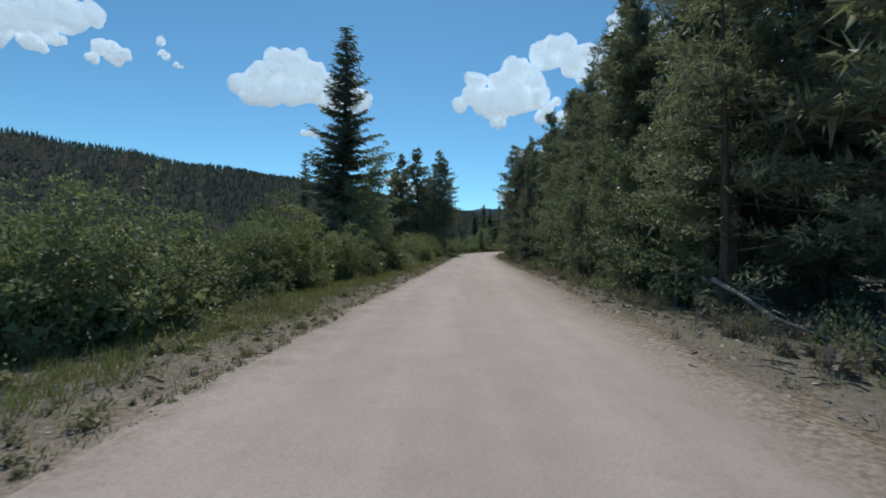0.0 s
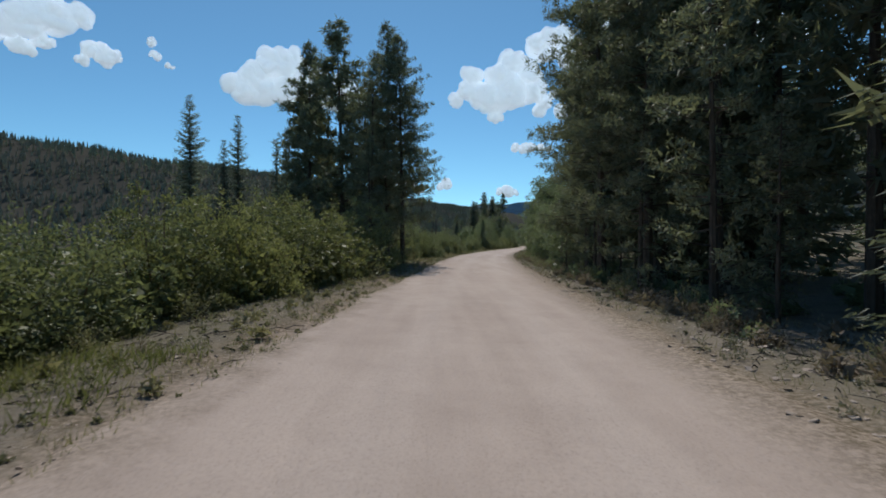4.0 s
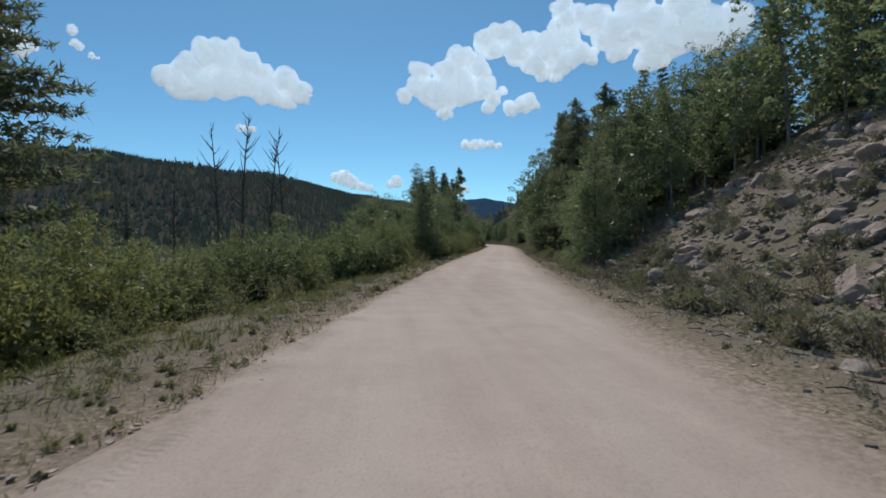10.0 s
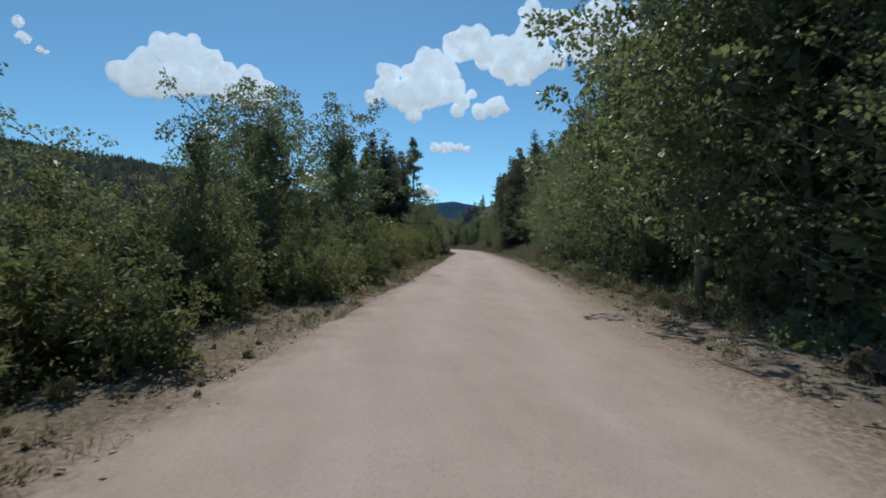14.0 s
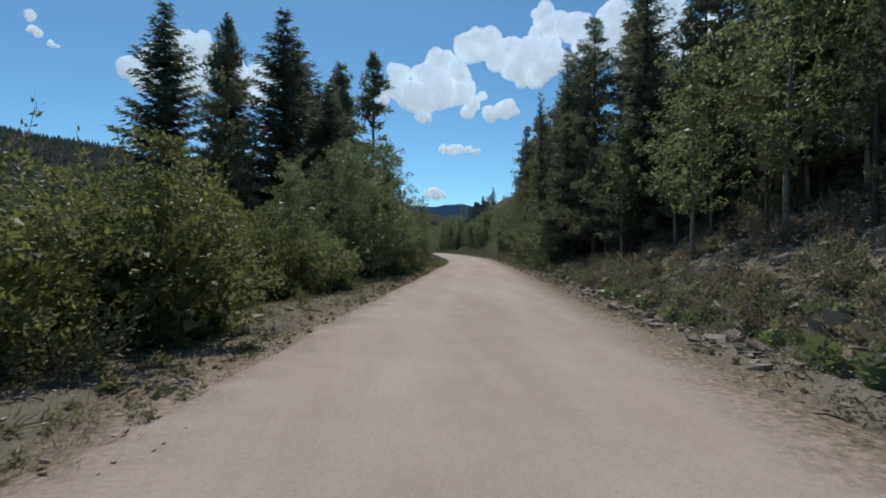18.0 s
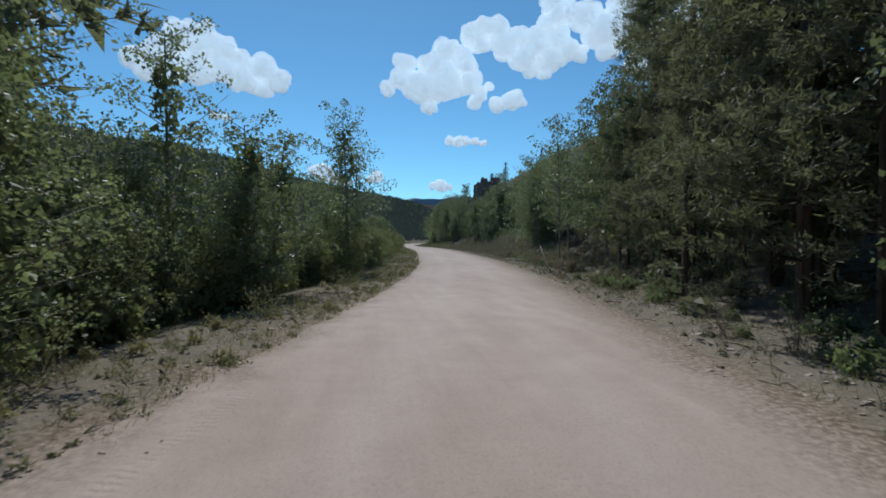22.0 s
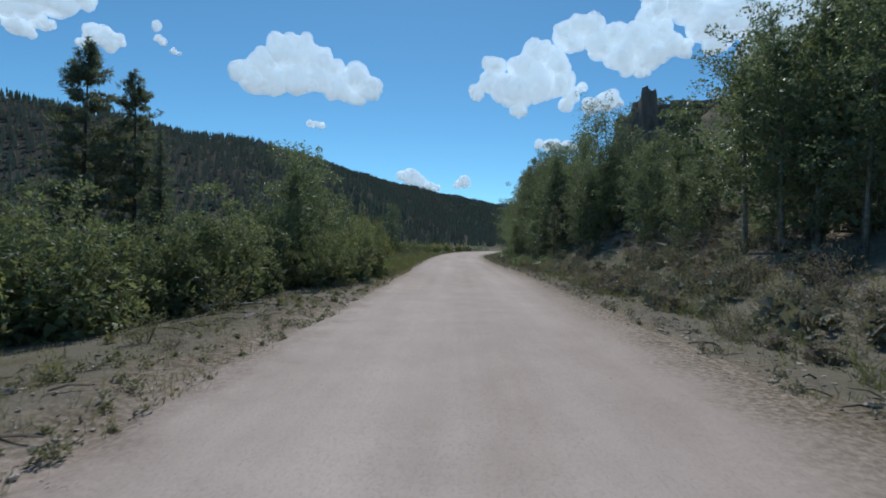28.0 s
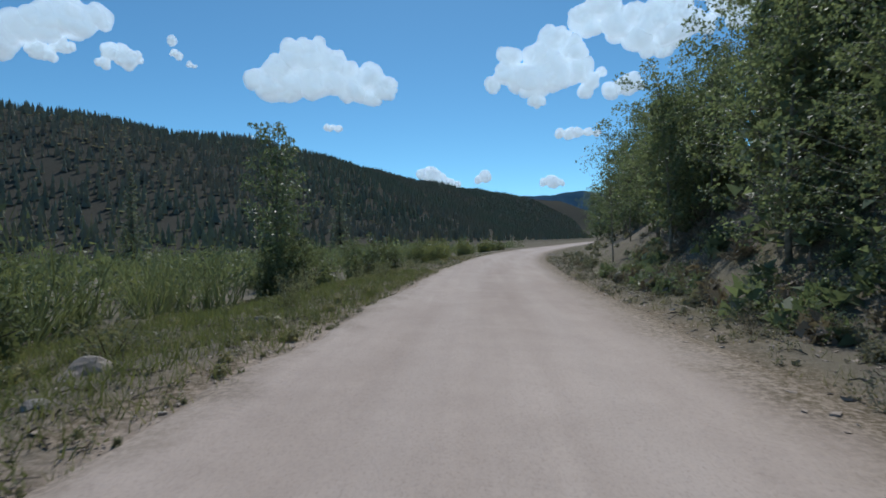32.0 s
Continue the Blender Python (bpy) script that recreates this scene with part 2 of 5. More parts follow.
def ground_material():
    m, t, o = nodes_of("roadside_earth")
    lat = attr(t, "lateral")
    vec = t.nodes.new("ShaderNodeTexCoord").outputs["Object"]
    big, mid, fine = noise_tex(t, 0.12, 4, 0.6, vec), noise_tex(t, 1.1, 6, 0.65, vec), noise_tex(t, 14.0, 6, 0.7, vec)
    soil = ramp(t, mid, [(0.3, (0.135, 0.12, 0.1)), (0.6, (0.27, 0.24, 0.2))])
    turf = ramp(t, fine, [(0.3, (0.085, 0.08, 0.052)), (0.7, (0.185, 0.17, 0.118))])
    col = mix(t, ramp(t, maths(t, "ADD", maths(t, "MULTIPLY", mid, 0.6), maths(t, "MULTIPLY", big, 0.5)), [(0.48, (0, 0, 0)), (0.66, (1, 1, 1))]), soil, turf)
    litter = ramp(t, noise_tex(t, 30.0, 3, 0.8, vec), [(0.36, (0.35, 0.3, 0.26)), (0.5, (1, 1, 1))])
    col = mix(t, 0.6, col, litter, "MULTIPLY")
    # duff of the woods away from the road
    col = mix(t, maths(t, "MULTIPLY", maths(t, "SUBTRACT", maths(t, "ABSOLUTE", lat), 40.0), 0.02, True), col, ramp(t, mid, [(0.3, (0.052, 0.052, 0.045)), (0.7, (0.085, 0.08, 0.068))]))
    # sand thrown off the road lies along both edges and thins out outwards in tongues
    sand, h_sand, _, _ = sand_look(t, lat, vec)
    edge = maths(t, "ABSOLUTE", maths(t, "ADD", lat, 0.1))
    reach = maths(t, "ADD", maths(t, "ADD", 2.05, maths(t, "MULTIPLY", maths(t, "GREATER_THAN", lat, 0.0), 0.2)), maths(t, "ADD", maths(t, "MULTIPLY", mid, 2.4), maths(t, "MULTIPLY", big, 1.1)))
    reach = maths(t, "ADD", reach, maths(t, "MULTIPLY", maths(t, "SUBTRACT", fine, 0.5), 1.6))
    mask = maths(t, "MULTIPLY", maths(t, "SUBTRACT", reach, edge), 0.9, True)
    col = mix(t, mask, col, sand)
    h = maths(t, "ADD", mid, maths(t, "MULTIPLY", fine, 0.6))
    h = maths(t, "ADD", maths(t, "MULTIPLY", h, maths(t, "SUBTRACT", 1.15, mask)), maths(t, "MULTIPLY", h_sand, 0.4))
    surface(t, o, col, 0.95, bump(t, h, 0.6, 0.05), 0.0)
    return m


M_ROAD, M_GROUND = road_material(), ground_material()


# ---------------------------------------------------------------- the road's line and the lie of the land
TT = np.array([r[0] for r in PATH])
PX, PY = np.array([r[1] for r in PATH]), np.array([r[2] for r in PATH])
PZ, PR = np.array([r[3] for r in PATH]) - 1.5, np.array([r[5] for r in PATH])
END_X, END_Y, END_Z = PX[-1], PY[-1], PZ[-1]
# past the last metres the road bends away to the right; behind the start it runs straight
ALL_Y = np.concatenate([[-400.0, -60.0], PY, END_Y + np.array([22.0, 42, 60, 80, 110, 150, 220, 400, 1500])])
ALL_X = np.concatenate([[-35.0, -5.2], PX, END_X + np.array([0.6, 2.2, 5.0, 9.6, 18, 30, 52, 110, 420])])
FINE = np.arange(-400.0, 1850.0, 1.0)


def smooth(v, n):
    return np.convolve(np.pad(v, n, mode="edge"), np.ones(2 * n + 1) / (2 * n + 1), "valid")


FX = smooth(np.interp(FINE, ALL_Y, ALL_X), 6)
FZ = smooth(np.interp(FINE, PY, PZ), 8)
FB = smooth(np.interp(FINE, PY, PR), 6)
FC = np.cos(np.arctan(np.gradient(FX)))


def line(y):
    return np.interp(y, FINE, FX), np.interp(y, FINE, FZ), np.interp(y, FINE, FB), np.interp(y, FINE, FC)


HILL_Y = [-400, 60, 95, 112, 140, 165, 185, 200, 225, 240, 262, 285, 310, 335, 350, 375, 395, 430, 480, 1800]
HILL_S = [0.02, 0.02, 0.10, 0.66, 0.68, 0.36, 0.32, 0.5, 0.52, 0.34, 0.34, 0.48, 0.46, 0.6, 1.1, 1.05, 0.7, 0.35, 0.25, 0.2]
RIDGE = [(-900, -200, 92), (-560, 250, 98), (-380, 480, 96), (-211, 646, 85), (-144, 781, 88), (-84, 1060, 94), (59, 1424, 102), (300, 1900, 110)]


def wave(x, y, s, k):
    """A cheap uneven field between about -1 and 1."""
    return (np.sin(x / s + 1.7 * k) * np.cos(y / (s * 0.83) + 2.3 * k) + 0.6 * np.sin((x + y) / (s * 0.47) + k) + 0.4 * np.cos((x - 1.4 * y) / (s * 0.29) - k)) / 2.0


def height(x, y):
    """Height of the land at x, y (arrays), the road's bed included."""
    x, y = np.asarray(x, float), np.asarray(y, float)
    cx, cz, bank, c = line(y)
    d = (x - cx) * c
    ad = np.abs(d)
    tilt = -np.tan(np.radians(bank)) * np.clip(d, -4.5, 4.5) * np.clip(1.6 - ad / 8.0, 0, 1)
    rough = np.clip((ad - 2.6) / 1.2, 0, 1)
    z = cz + tilt + rough * (0.035 * wave(x, y, 1.15, 1) + 0.06 * wave(x, y, 2.9, 4))
    # a low windrow left by the grader, then the ditch
    z = z + 0.14 * np.exp(-((d + 3.7) / 0.55) ** 2) * (0.6 + 0.5 * wave(x, y, 7.0, 2)) + 0.10 * np.exp(-((d - 3.8) / 0.5) ** 2) * (0.6 + 0.5 * wave(x, y, 6.0, 3))
    left = np.clip((-d - 4.6) / 5.0, 0, 1)
    z = z - 0.55 * left * left * (3 - 2 * left) + left * (0.25 * wave(x, y, 6.0, 5) + 0.4 * wave(x, y, 26.0, 6))
    s = np.interp(y, HILL_Y, HILL_S)
    u = np.clip(d - 4.4, 0, None)
    rise = s * (np.sqrt(u * u + 4.0) - 2.0)
    top = 34.0 + 6.0 * wave(x, y, 60.0, 7)
    rise = top * (1 - np.exp(-rise / top * 1.05))
    z = z + rise * (1 + 0.10 * wave(x, y, 9.0, 8)) + np.clip(u / 8, 0, 1) * (0.25 * wave(x, y, 3.5, 9))
    best, bh, bs = np.full(x.shape, 1e9), np.zeros(x.shape), np.zeros(x.shape)
    for (x0, y0, h0), (x1, y1, h1) in zip(RIDGE[:-1], RIDGE[1:]):
        vx, vy = x1 - x0, y1 - y0
        k = np.clip(((x - x0) * vx + (y - y0) * vy) / (vx * vx + vy * vy), 0, 1)
        r = np.hypot(x - x0 - k * vx, y - y0 - k * vy)
        near = r < best
        side = (x - x0) * vy - (y - y0) * vx
        best, bh, bs = np.where(near, r, best), np.where(near, h0 + k * (h1 - h0), bh), np.where(near, side, bs)
    k = np.where(bs < 0, 1 - 0.15 * np.clip(best / 300, 0, 1), np.clip(1 - best / 270.0, 0, 1))
    hill = bh * np.where(bs < 0, k, k * k * (3 - 2 * k)) * (1 + 0.05 * wave(x, y, 45.0, 10))
    return z + hill * np.clip((-d - 25) / 60, 0, 1) + np.where(d > 0, 0, 0)


def spot(y, d):
    """World x, y, z of the place d metres to the right of the road's middle at y."""
    cx, _, _, c = line(y)
    x = cx + d / c
    return float(x), float(y), float(height(x, y))


def spread(lo, hi, step0, grow):
    out, s, v = [], step0, lo
    while v < hi:
        out.append(v)
        v += s
        s *= grow
    return out + [hi]


def sheet(name, xs, ys, zs, material, extra):
    """A grid mesh; extra is a per-vertex field kept as the attribute 'lateral'."""
    rows, cols = xs.shape
    me = bpy.data.meshes.new(name)
    v = np.stack([xs, ys, zs], -1).reshape(-1, 3)
    i = np.arange(rows * cols).reshape(rows, cols)
    f = np.stack([i[:-1, :-1], i[:-1, 1:], i[1:, 1:], i[1:, :-1]], -1).reshape(-1, 4)
    me.from_pydata(v.tolist(), [], f.tolist())
    at = me.attributes.new("lateral", "FLOAT", "POINT")
    at.data.foreach_set("value", extra.reshape(-1).astype(np.float32))
    me.materials.append(material)
    me.polygons.foreach_set("use_smooth", np.ones(len(f), bool))
    return new(name, me)


D_OUT = spread(0, 8, 0.32, 1.0)[1:-1] + spread(8, 60, 0.5, 1.09)[:-1] + spread(60, 2400, 5, 1.16)
D_ALL = np.array([-v for v in reversed(D_OUT)] + [0.0] + D_OUT)
Y_ALL = np.array([-v for v in reversed(spread(20, 390, 2, 1.2))] + list(np.arange(-18.0, 440.0, 0.9)) + spread(440, 1800, 1.2, 1.045) + [2400.0, 3400.0])
DD, YY = np.meshgrid(D_ALL, Y_ALL)
CX, _, _, CC = line(np.clip(YY, -400, 1840))
XX = CX + DD / CC
ground = sheet("ground", XX, YY, height(XX, YY) - 0.05 * np.clip(1 - np.abs(DD) / 2.6, 0, 1), M_GROUND, DD)
tagged(ground, "dry valley ground with sandy roadside, turf and soil", "ground", kind="structure")

R_D = np.linspace(-3.5, 3.7, 37)
R_Y = np.arange(-15.0, 560.0, 0.5)
RD, RY = np.meshgrid(R_D, R_Y)
CX, CZ, CB, CC = line(RY)
RX = CX + RD / CC
lim_l, lim_r = 2.7 + 0.4 * wave(RX * 0 + 3, RY, 2.6, 1) + 0.35 * wave(RX * 0, RY, 17, 2), 3.05 + 0.2 * wave(RX * 0 + 9, RY, 2.2, 3) + 0.2 * wave(RX * 0, RY, 14, 4)
over = np.clip(np.maximum(-RD - lim_l, RD - lim_r) / 0.5, 0, 1)
RZ = CZ - np.tan(np.radians(CB)) * RD + 0.03 - 0.25 * over * over
RZ += 0.010 * wave(RX, RY, 0.8, 5) + 0.012 * wave(RX * 3, RY * 0.4, 1.6, 6)
RZ += 0.05 * np.exp(-((RD + 2.5) / 0.28) ** 2) * (0.5 + 0.5 * wave(RX, RY, 1.1, 7)) + 0.04 * np.exp(-((RD - 2.85) / 0.25) ** 2) * (0.5 + 0.5 * wave(RX, RY, 1.3, 8))
road = sheet("road", RX, RY, RZ, M_ROAD, RD)
tagged(road, "pale pinkish sand and gravel road, graded and rutted", "road", kind="structure")


# ---------------------------------------------------------------- plant parts
class Geo:
    """Collects tubes and leaves, and turns them into one mesh."""

    def __init__(self):
        self.v, self.f = [], []

    def tube(self, pts, radii, n=5):
        pts = [Vector(p) for p in pts]
        base = len(self.v)
        for k, p in enumerate(pts):
            way = (pts[min(k + 1, len(pts) - 1)] - pts[max(k - 1, 0)]).normalized()
            side = way.cross(Vector((0.3, 0.2, 1)) if abs(way.z) < 0.9 else Vector((1, 0, 0))).normalized()
            up = side.cross(way)
            for j in range(n):
                w = 2 * math.pi * j / n
                self.v.append(p + (side * math.cos(w) + up * math.sin(w)) * radii[k])
        for k in range(len(pts) - 1):
            for j in range(n):
                q, r = base + k * n + j, base + k * n + (j + 1) % n
                self.f.append((q, r, r + n, q + n))
        self.f.append(tuple(base + (len(pts) - 1) * n + j for j in range(n)))
        self.f.append(tuple(base + j for j in reversed(range(n))))

    def leaves(self, pos, way, length, width, rng, curl=0.25, full=False):
        """Pointed leaves at pos (n, 3) that reach along way (n, 3), each bent a little; full ones are lozenges."""
        n = len(pos)
        way = way / np.linalg.norm(way, axis=1, keepdims=True)
        flat = np.cross(way, rng.normal(size=(n, 3)))
        flat /= np.linalg.norm(flat, axis=1, keepdims=True)
        nor = np.cross(way, flat)
        ln = (length * rng.uniform(0.65, 1.25, n))[:, None]
        wd = (width * rng.uniform(0.65, 1.25, n))[:, None]
        tip = pos + way * ln + nor * wd * curl
        base = len(self.v)
        if full:
            mid = pos + way * ln * 0.42
            blade = np.stack([pos, mid + flat * wd / 2, tip, mid - flat * wd / 2], 1)
            quad = np.array([[0, 1, 2, 3]])
        else:
            blade = np.stack([pos + flat * wd / 2, pos - flat * wd / 2, tip], 1)
            quad = np.array([[0, 1, 2]])
        self.v.extend(blade.reshape(-1, 3).tolist())
        self.f.extend((base + blade.shape[1] * np.arange(n)[:, None] + quad).tolist())

    def clump(self, c, r, n, length, width, rng, lean, full=True):
        """A spray of n leaves over the outside of a lump of radius r at c, most of them on its upper side."""
        u = rng.normal(size=(n, 3)) + lean
        u /= np.linalg.norm(u, axis=1, keepdims=True)
        shell = rng.uniform(0.35, 1.08, n)[:, None] ** 0.6
        pos = c + u * shell * np.array([r, r, r * 0.82])
        self.leaves(pos, u * 0.8 + rng.normal(size=(n, 3)) * 0.55 + np.array([0, 0, -0.15]), length, width, rng, 0.25, full)

    def mesh(self, name, material, soft=False):
        me = bpy.data.meshes.new(name)
        me.from_pydata(self.v, [], self.f)
        me.materials.append(material)
        if soft:
            me.polygons.foreach_set("use_smooth", np.ones(len(self.f), bool))
        return me


def part(name, geo, material, parent, label="", soft=False):
    ob = new(name, geo.mesh(name, material, soft))
    ob.parent = parent
    if label:
        tagged(ob, label)
    return ob


def willow(seed, h=2.6, w=1.75, leaf=M_WILLOW, n=4000, size=0.066, core=1250, full=True):
    """A many-stemmed bush of several mounds, leafed down to the ground, about h high and 2 w across."""
    rng = np.random.default_rng(seed)
    top = new("willow_bush")
    wood, crown = Geo(), Geo()
    mounds = [(np.zeros(2), 0.72, 1.0)]
    for k in range(5):
        a = k * 1.2566 + rng.uniform(-0.4, 0.4)
        mounds.append((np.array([math.cos(a), math.sin(a)]) * w * rng.uniform(0.36, 0.5), rng.uniform(0.38, 0.5), rng.uniform(0.5, 0.92)))
    lumps = 84
    each = n // lumps
    for k in range(lumps):
        off, mw, mh = mounds[k % len(mounds)]
        a, e = rng.uniform(0, 6.283), math.asin(rng.uniform(0.0 if k % 7 == 0 else 0.2, 1.0) ** 0.85)
        q = rng.uniform(0.8, 1.06)
        out = np.array([math.cos(a) * math.cos(e), math.sin(a) * math.cos(e), math.sin(e)])
        c = np.array([off[0], off[1], 0]) + out * np.array([w * mw, w * mw, h * mh * 0.93]) * q
        c[2] = max(c[2], 0.16)
        r = rng.uniform(0.15, 0.30) * (w / 1.75)
        crown.clump(c, r, each, size * 1.55, size * 0.72, rng, out * 0.7 + np.array([0, 0, 0.35]), full)
        if k < 18:
            root = np.array([off[0] * 0.4, off[1] * 0.4, 0])
            wood.tube([root, root * 0.4 + c * 0.6 + np.array([0, 0, 0.08 * h]), c + out * r], [0.026, 0.015, 0.004], 4)
    # upright shoots break the outline
    for k in range(16):
        off, mw, mh = mounds[k % len(mounds)]
        a, q = rng.uniform(0, 6.283), rng.uniform(0, 0.75)
        foot = np.array([off[0] + math.cos(a) * w * mw * q, off[1] + math.sin(a) * w * mw * q, h * mh * math.sqrt(1 - q * q) * 0.88])
        tip = foot + np.array([math.cos(a) * 0.14, math.sin(a) * 0.14, rng.uniform(0.3, 0.62)]) * (w / 1.75)
        wood.tube([foot, tip], [0.008, 0.003], 3)
        m = 26 if full else 12
        u = rng.uniform(0, 1, m)[:, None]
        crown.leaves(foot + (tip - foot) * u + rng.normal(size=(m, 3)) * 0.03, rng.normal(size=(m, 3)) * 0.6 + (tip - foot), size * 1.5, size * 0.6, rng, 0.25, full)
    # shaded inner leaves that close the bush
    for off, mw, mh in mounds:
        m = core // len(mounds)
        u = rng.normal(size=(m, 3))
        u /= np.linalg.norm(u, axis=1, keepdims=True)
        u[:, 2] = np.abs(u[:, 2])
        pos = np.array([off[0], off[1], 0.0]) + u * np.array([w * mw, w * mw, h * mh]) * rng.uniform(0.15, 0.72, m)[:, None]
        crown.leaves(pos, rng.normal(size=(m, 3)) + u * 0.4, 0.2, 0.16, rng)
    tagged(part("woody_base", wood, M_STEM, top), kind="stuff")
    part("foliage", crown, leaf, top)
    return top


def aspen(seed, h=7.0, n=4600, size=0.074, bushy=0.22, w=1.35, leaf=M_ASPEN, name="aspen_tree", inner=0.05, stout=0.011, full=True):
    """A slender tree with pale bark; leaves from bushy * h upwards, in loose sprays along the limbs."""
    rng = np.random.default_rng(seed)
    top = new(name)
    wood, limbwork, crown = Geo(), Geo(), Geo()
    bend = rng.normal(size=2) * (0.035 if stout > 0.01 else 0.075) * h
    axis = lambda s: np.array([bend[0] * s * s, bend[1] * s * s, h * s])
    ss = np.linspace(0, 1, 9)
    wood.tube([axis(s) for s in ss], [stout * h * (1 - 0.9 * s) + 0.006 for s in ss], 7)
    limbs = 46 if n > 1600 else 26
    for k in range(limbs):
        s = bushy + (0.99 - bushy) * (k + rng.uniform(0, 1)) / limbs
        az = k * 2.4 + rng.uniform(-0.6, 0.6)
        q = (s - bushy) / (1 - bushy)
        reach = w * (0.28 + 0.82 * math.sin(min(1, q * 1.1 + 0.2) * math.pi * 0.88)) * rng.choice([0.6, 0.9, 1.05, 1.2])
        b = axis(s)
        out = np.array([math.cos(az), math.sin(az), rng.uniform(0.25, 0.8)])
        tip = b + out * reach
        limbwork.tube([b, b + out * reach * 0.5 - np.array([0, 0, 0.03]), tip], [0.017 + 0.006 * (1 - s), 0.010, 0.004], 3)
        sprays = 3 if reach > 0.55 * w else 2
        for u in np.linspace(0.42, 1.04, sprays):
            c = b + out * reach * u + rng.normal(size=3) * 0.12
            r = rng.uniform(0.14, 0.27) * (0.6 + 0.4 * w)
            crown.clump(c, r, int(n / (limbs * 2.7)), size * 1.2, size * 0.95, rng, np.array([0, 0, 0.3]), full)
    core = int(n * inner)
    s = rng.uniform(bushy + 0.03, 0.88, core)
    turn = rng.uniform(0, 6.283, core)
    qq = (s - bushy) / (1 - bushy)
    rad = w * 0.58 * np.sin(np.minimum(1, qq * 1.1 + 0.2) * math.pi * 0.88) * rng.uniform(0.05, 1.0, core) ** 0.6
    ax = np.stack([bend[0] * s * s, bend[1] * s * s, h * s], 1)
    crown.leaves(ax + np.stack([np.cos(turn) * rad, np.sin(turn) * rad, 0 * s], 1), rng.normal(size=(core, 3)), 0.26, 0.2, rng)
    part("trunk", wood, M_ASPENBARK, top, "pale slender trunk", True)
    tagged(part("branchwork", limbwork, M_ASPENBARK, top, "", True), kind="stuff")
    part("crown", crown, leaf, top)
    return top


def spruce(seed, h=15.0, w=2.3, dense=1.0, bare=0.04, fine=True, lush=1.0):
    """Whorls of drooping, needle-clad boughs of uneven length, with gaps of sky between them."""
    rng = np.random.default_rng(seed)
    top = new("spruce_tree")
    wood, limbwork, crown = Geo(), Geo(), Geo()
    wood.tube([(0, 0, 0), (0, 0, h * 0.5), (0, 0, h * 0.99)], [0.016 * h, 0.009 * h, 0.008], 7)
    pos, way, size = [], [], []
    whorls = int(h * (2.7 if fine else 1.9))
    for k in range(whorls):
        q = min(0.992, ((k + rng.uniform(-0.15, 0.15)) / whorls))
        q = max(0.0, q) ** 1.06
        ring = (w * (1 - q) ** 0.78 * (0.82 + 0.18 * min(1, q * 8)) + 0.10) * rng.uniform(0.78, 1.12)
        arms = int(rng.integers(5, 8) * dense) if fine else 5
        for j in range(arms):
            z = h * (bare + (1 - bare) * q) + rng.uniform(-0.13, 0.13)
            r = ring * rng.choice([0.55, 0.85, 1.0, 1.12]) * rng.uniform(0.9, 1.1)
            az = 6.283 * (j + rng.uniform(-0.35, 0.35)) / arms + k * 1.1
            droop = rng.uniform(0.15, 0.5) * (1 - q * 0.95) - 0.38 * q
            out = np.array([math.cos(az), math.sin(az), 0.0])
            side = np.array([-math.sin(az), math.cos(az), 0.0])
            m = max(4, int(r * (15 if fine else 5)))
            u = (np.arange(m) + rng.uniform(0, 1, m)) / m
            spine = out * (u * r)[:, None] + np.array([0, 0, 1.0]) * (z - droop * r * u + 0.24 * r * u * u)[:, None]
            for sgn in (-1, 1, 0) if fine else (-1, 1):
                pos.append(spine + rng.normal(size=(m, 3)) * 0.05)
                way.append(out * 0.75 + side * sgn * rng.uniform(0.6, 1.1, m)[:, None] + np.array([0, 0, -0.3]) + rng.normal(size=(m, 3)) * 0.22)
                size.append((0.20 + 0.13 * r * (1.1 - u)) if fine else np.full(m, 0.42 + 0.16 * r))
            if r > 1.2 and fine:
                limbwork.tube([(0, 0, z), tuple(out * r * 0.7 + np.array([0, 0, z - droop * r * 0.6]))], [0.02, 0.006], 3)
    pos, way, size = np.concatenate(pos), np.concatenate(way), np.concatenate(size)
    crown.leaves(pos, way, size * lush, size * lush * (0.24 if fine else 0.34), rng, 0.12)
    part("trunk", wood, M_BARK, top)
    if limbwork.v:
        tagged(part("branchwork", limbwork, M_BARK, top), kind="stuff")
    part("crown", crown, M_SPRUCE, top)
    return top


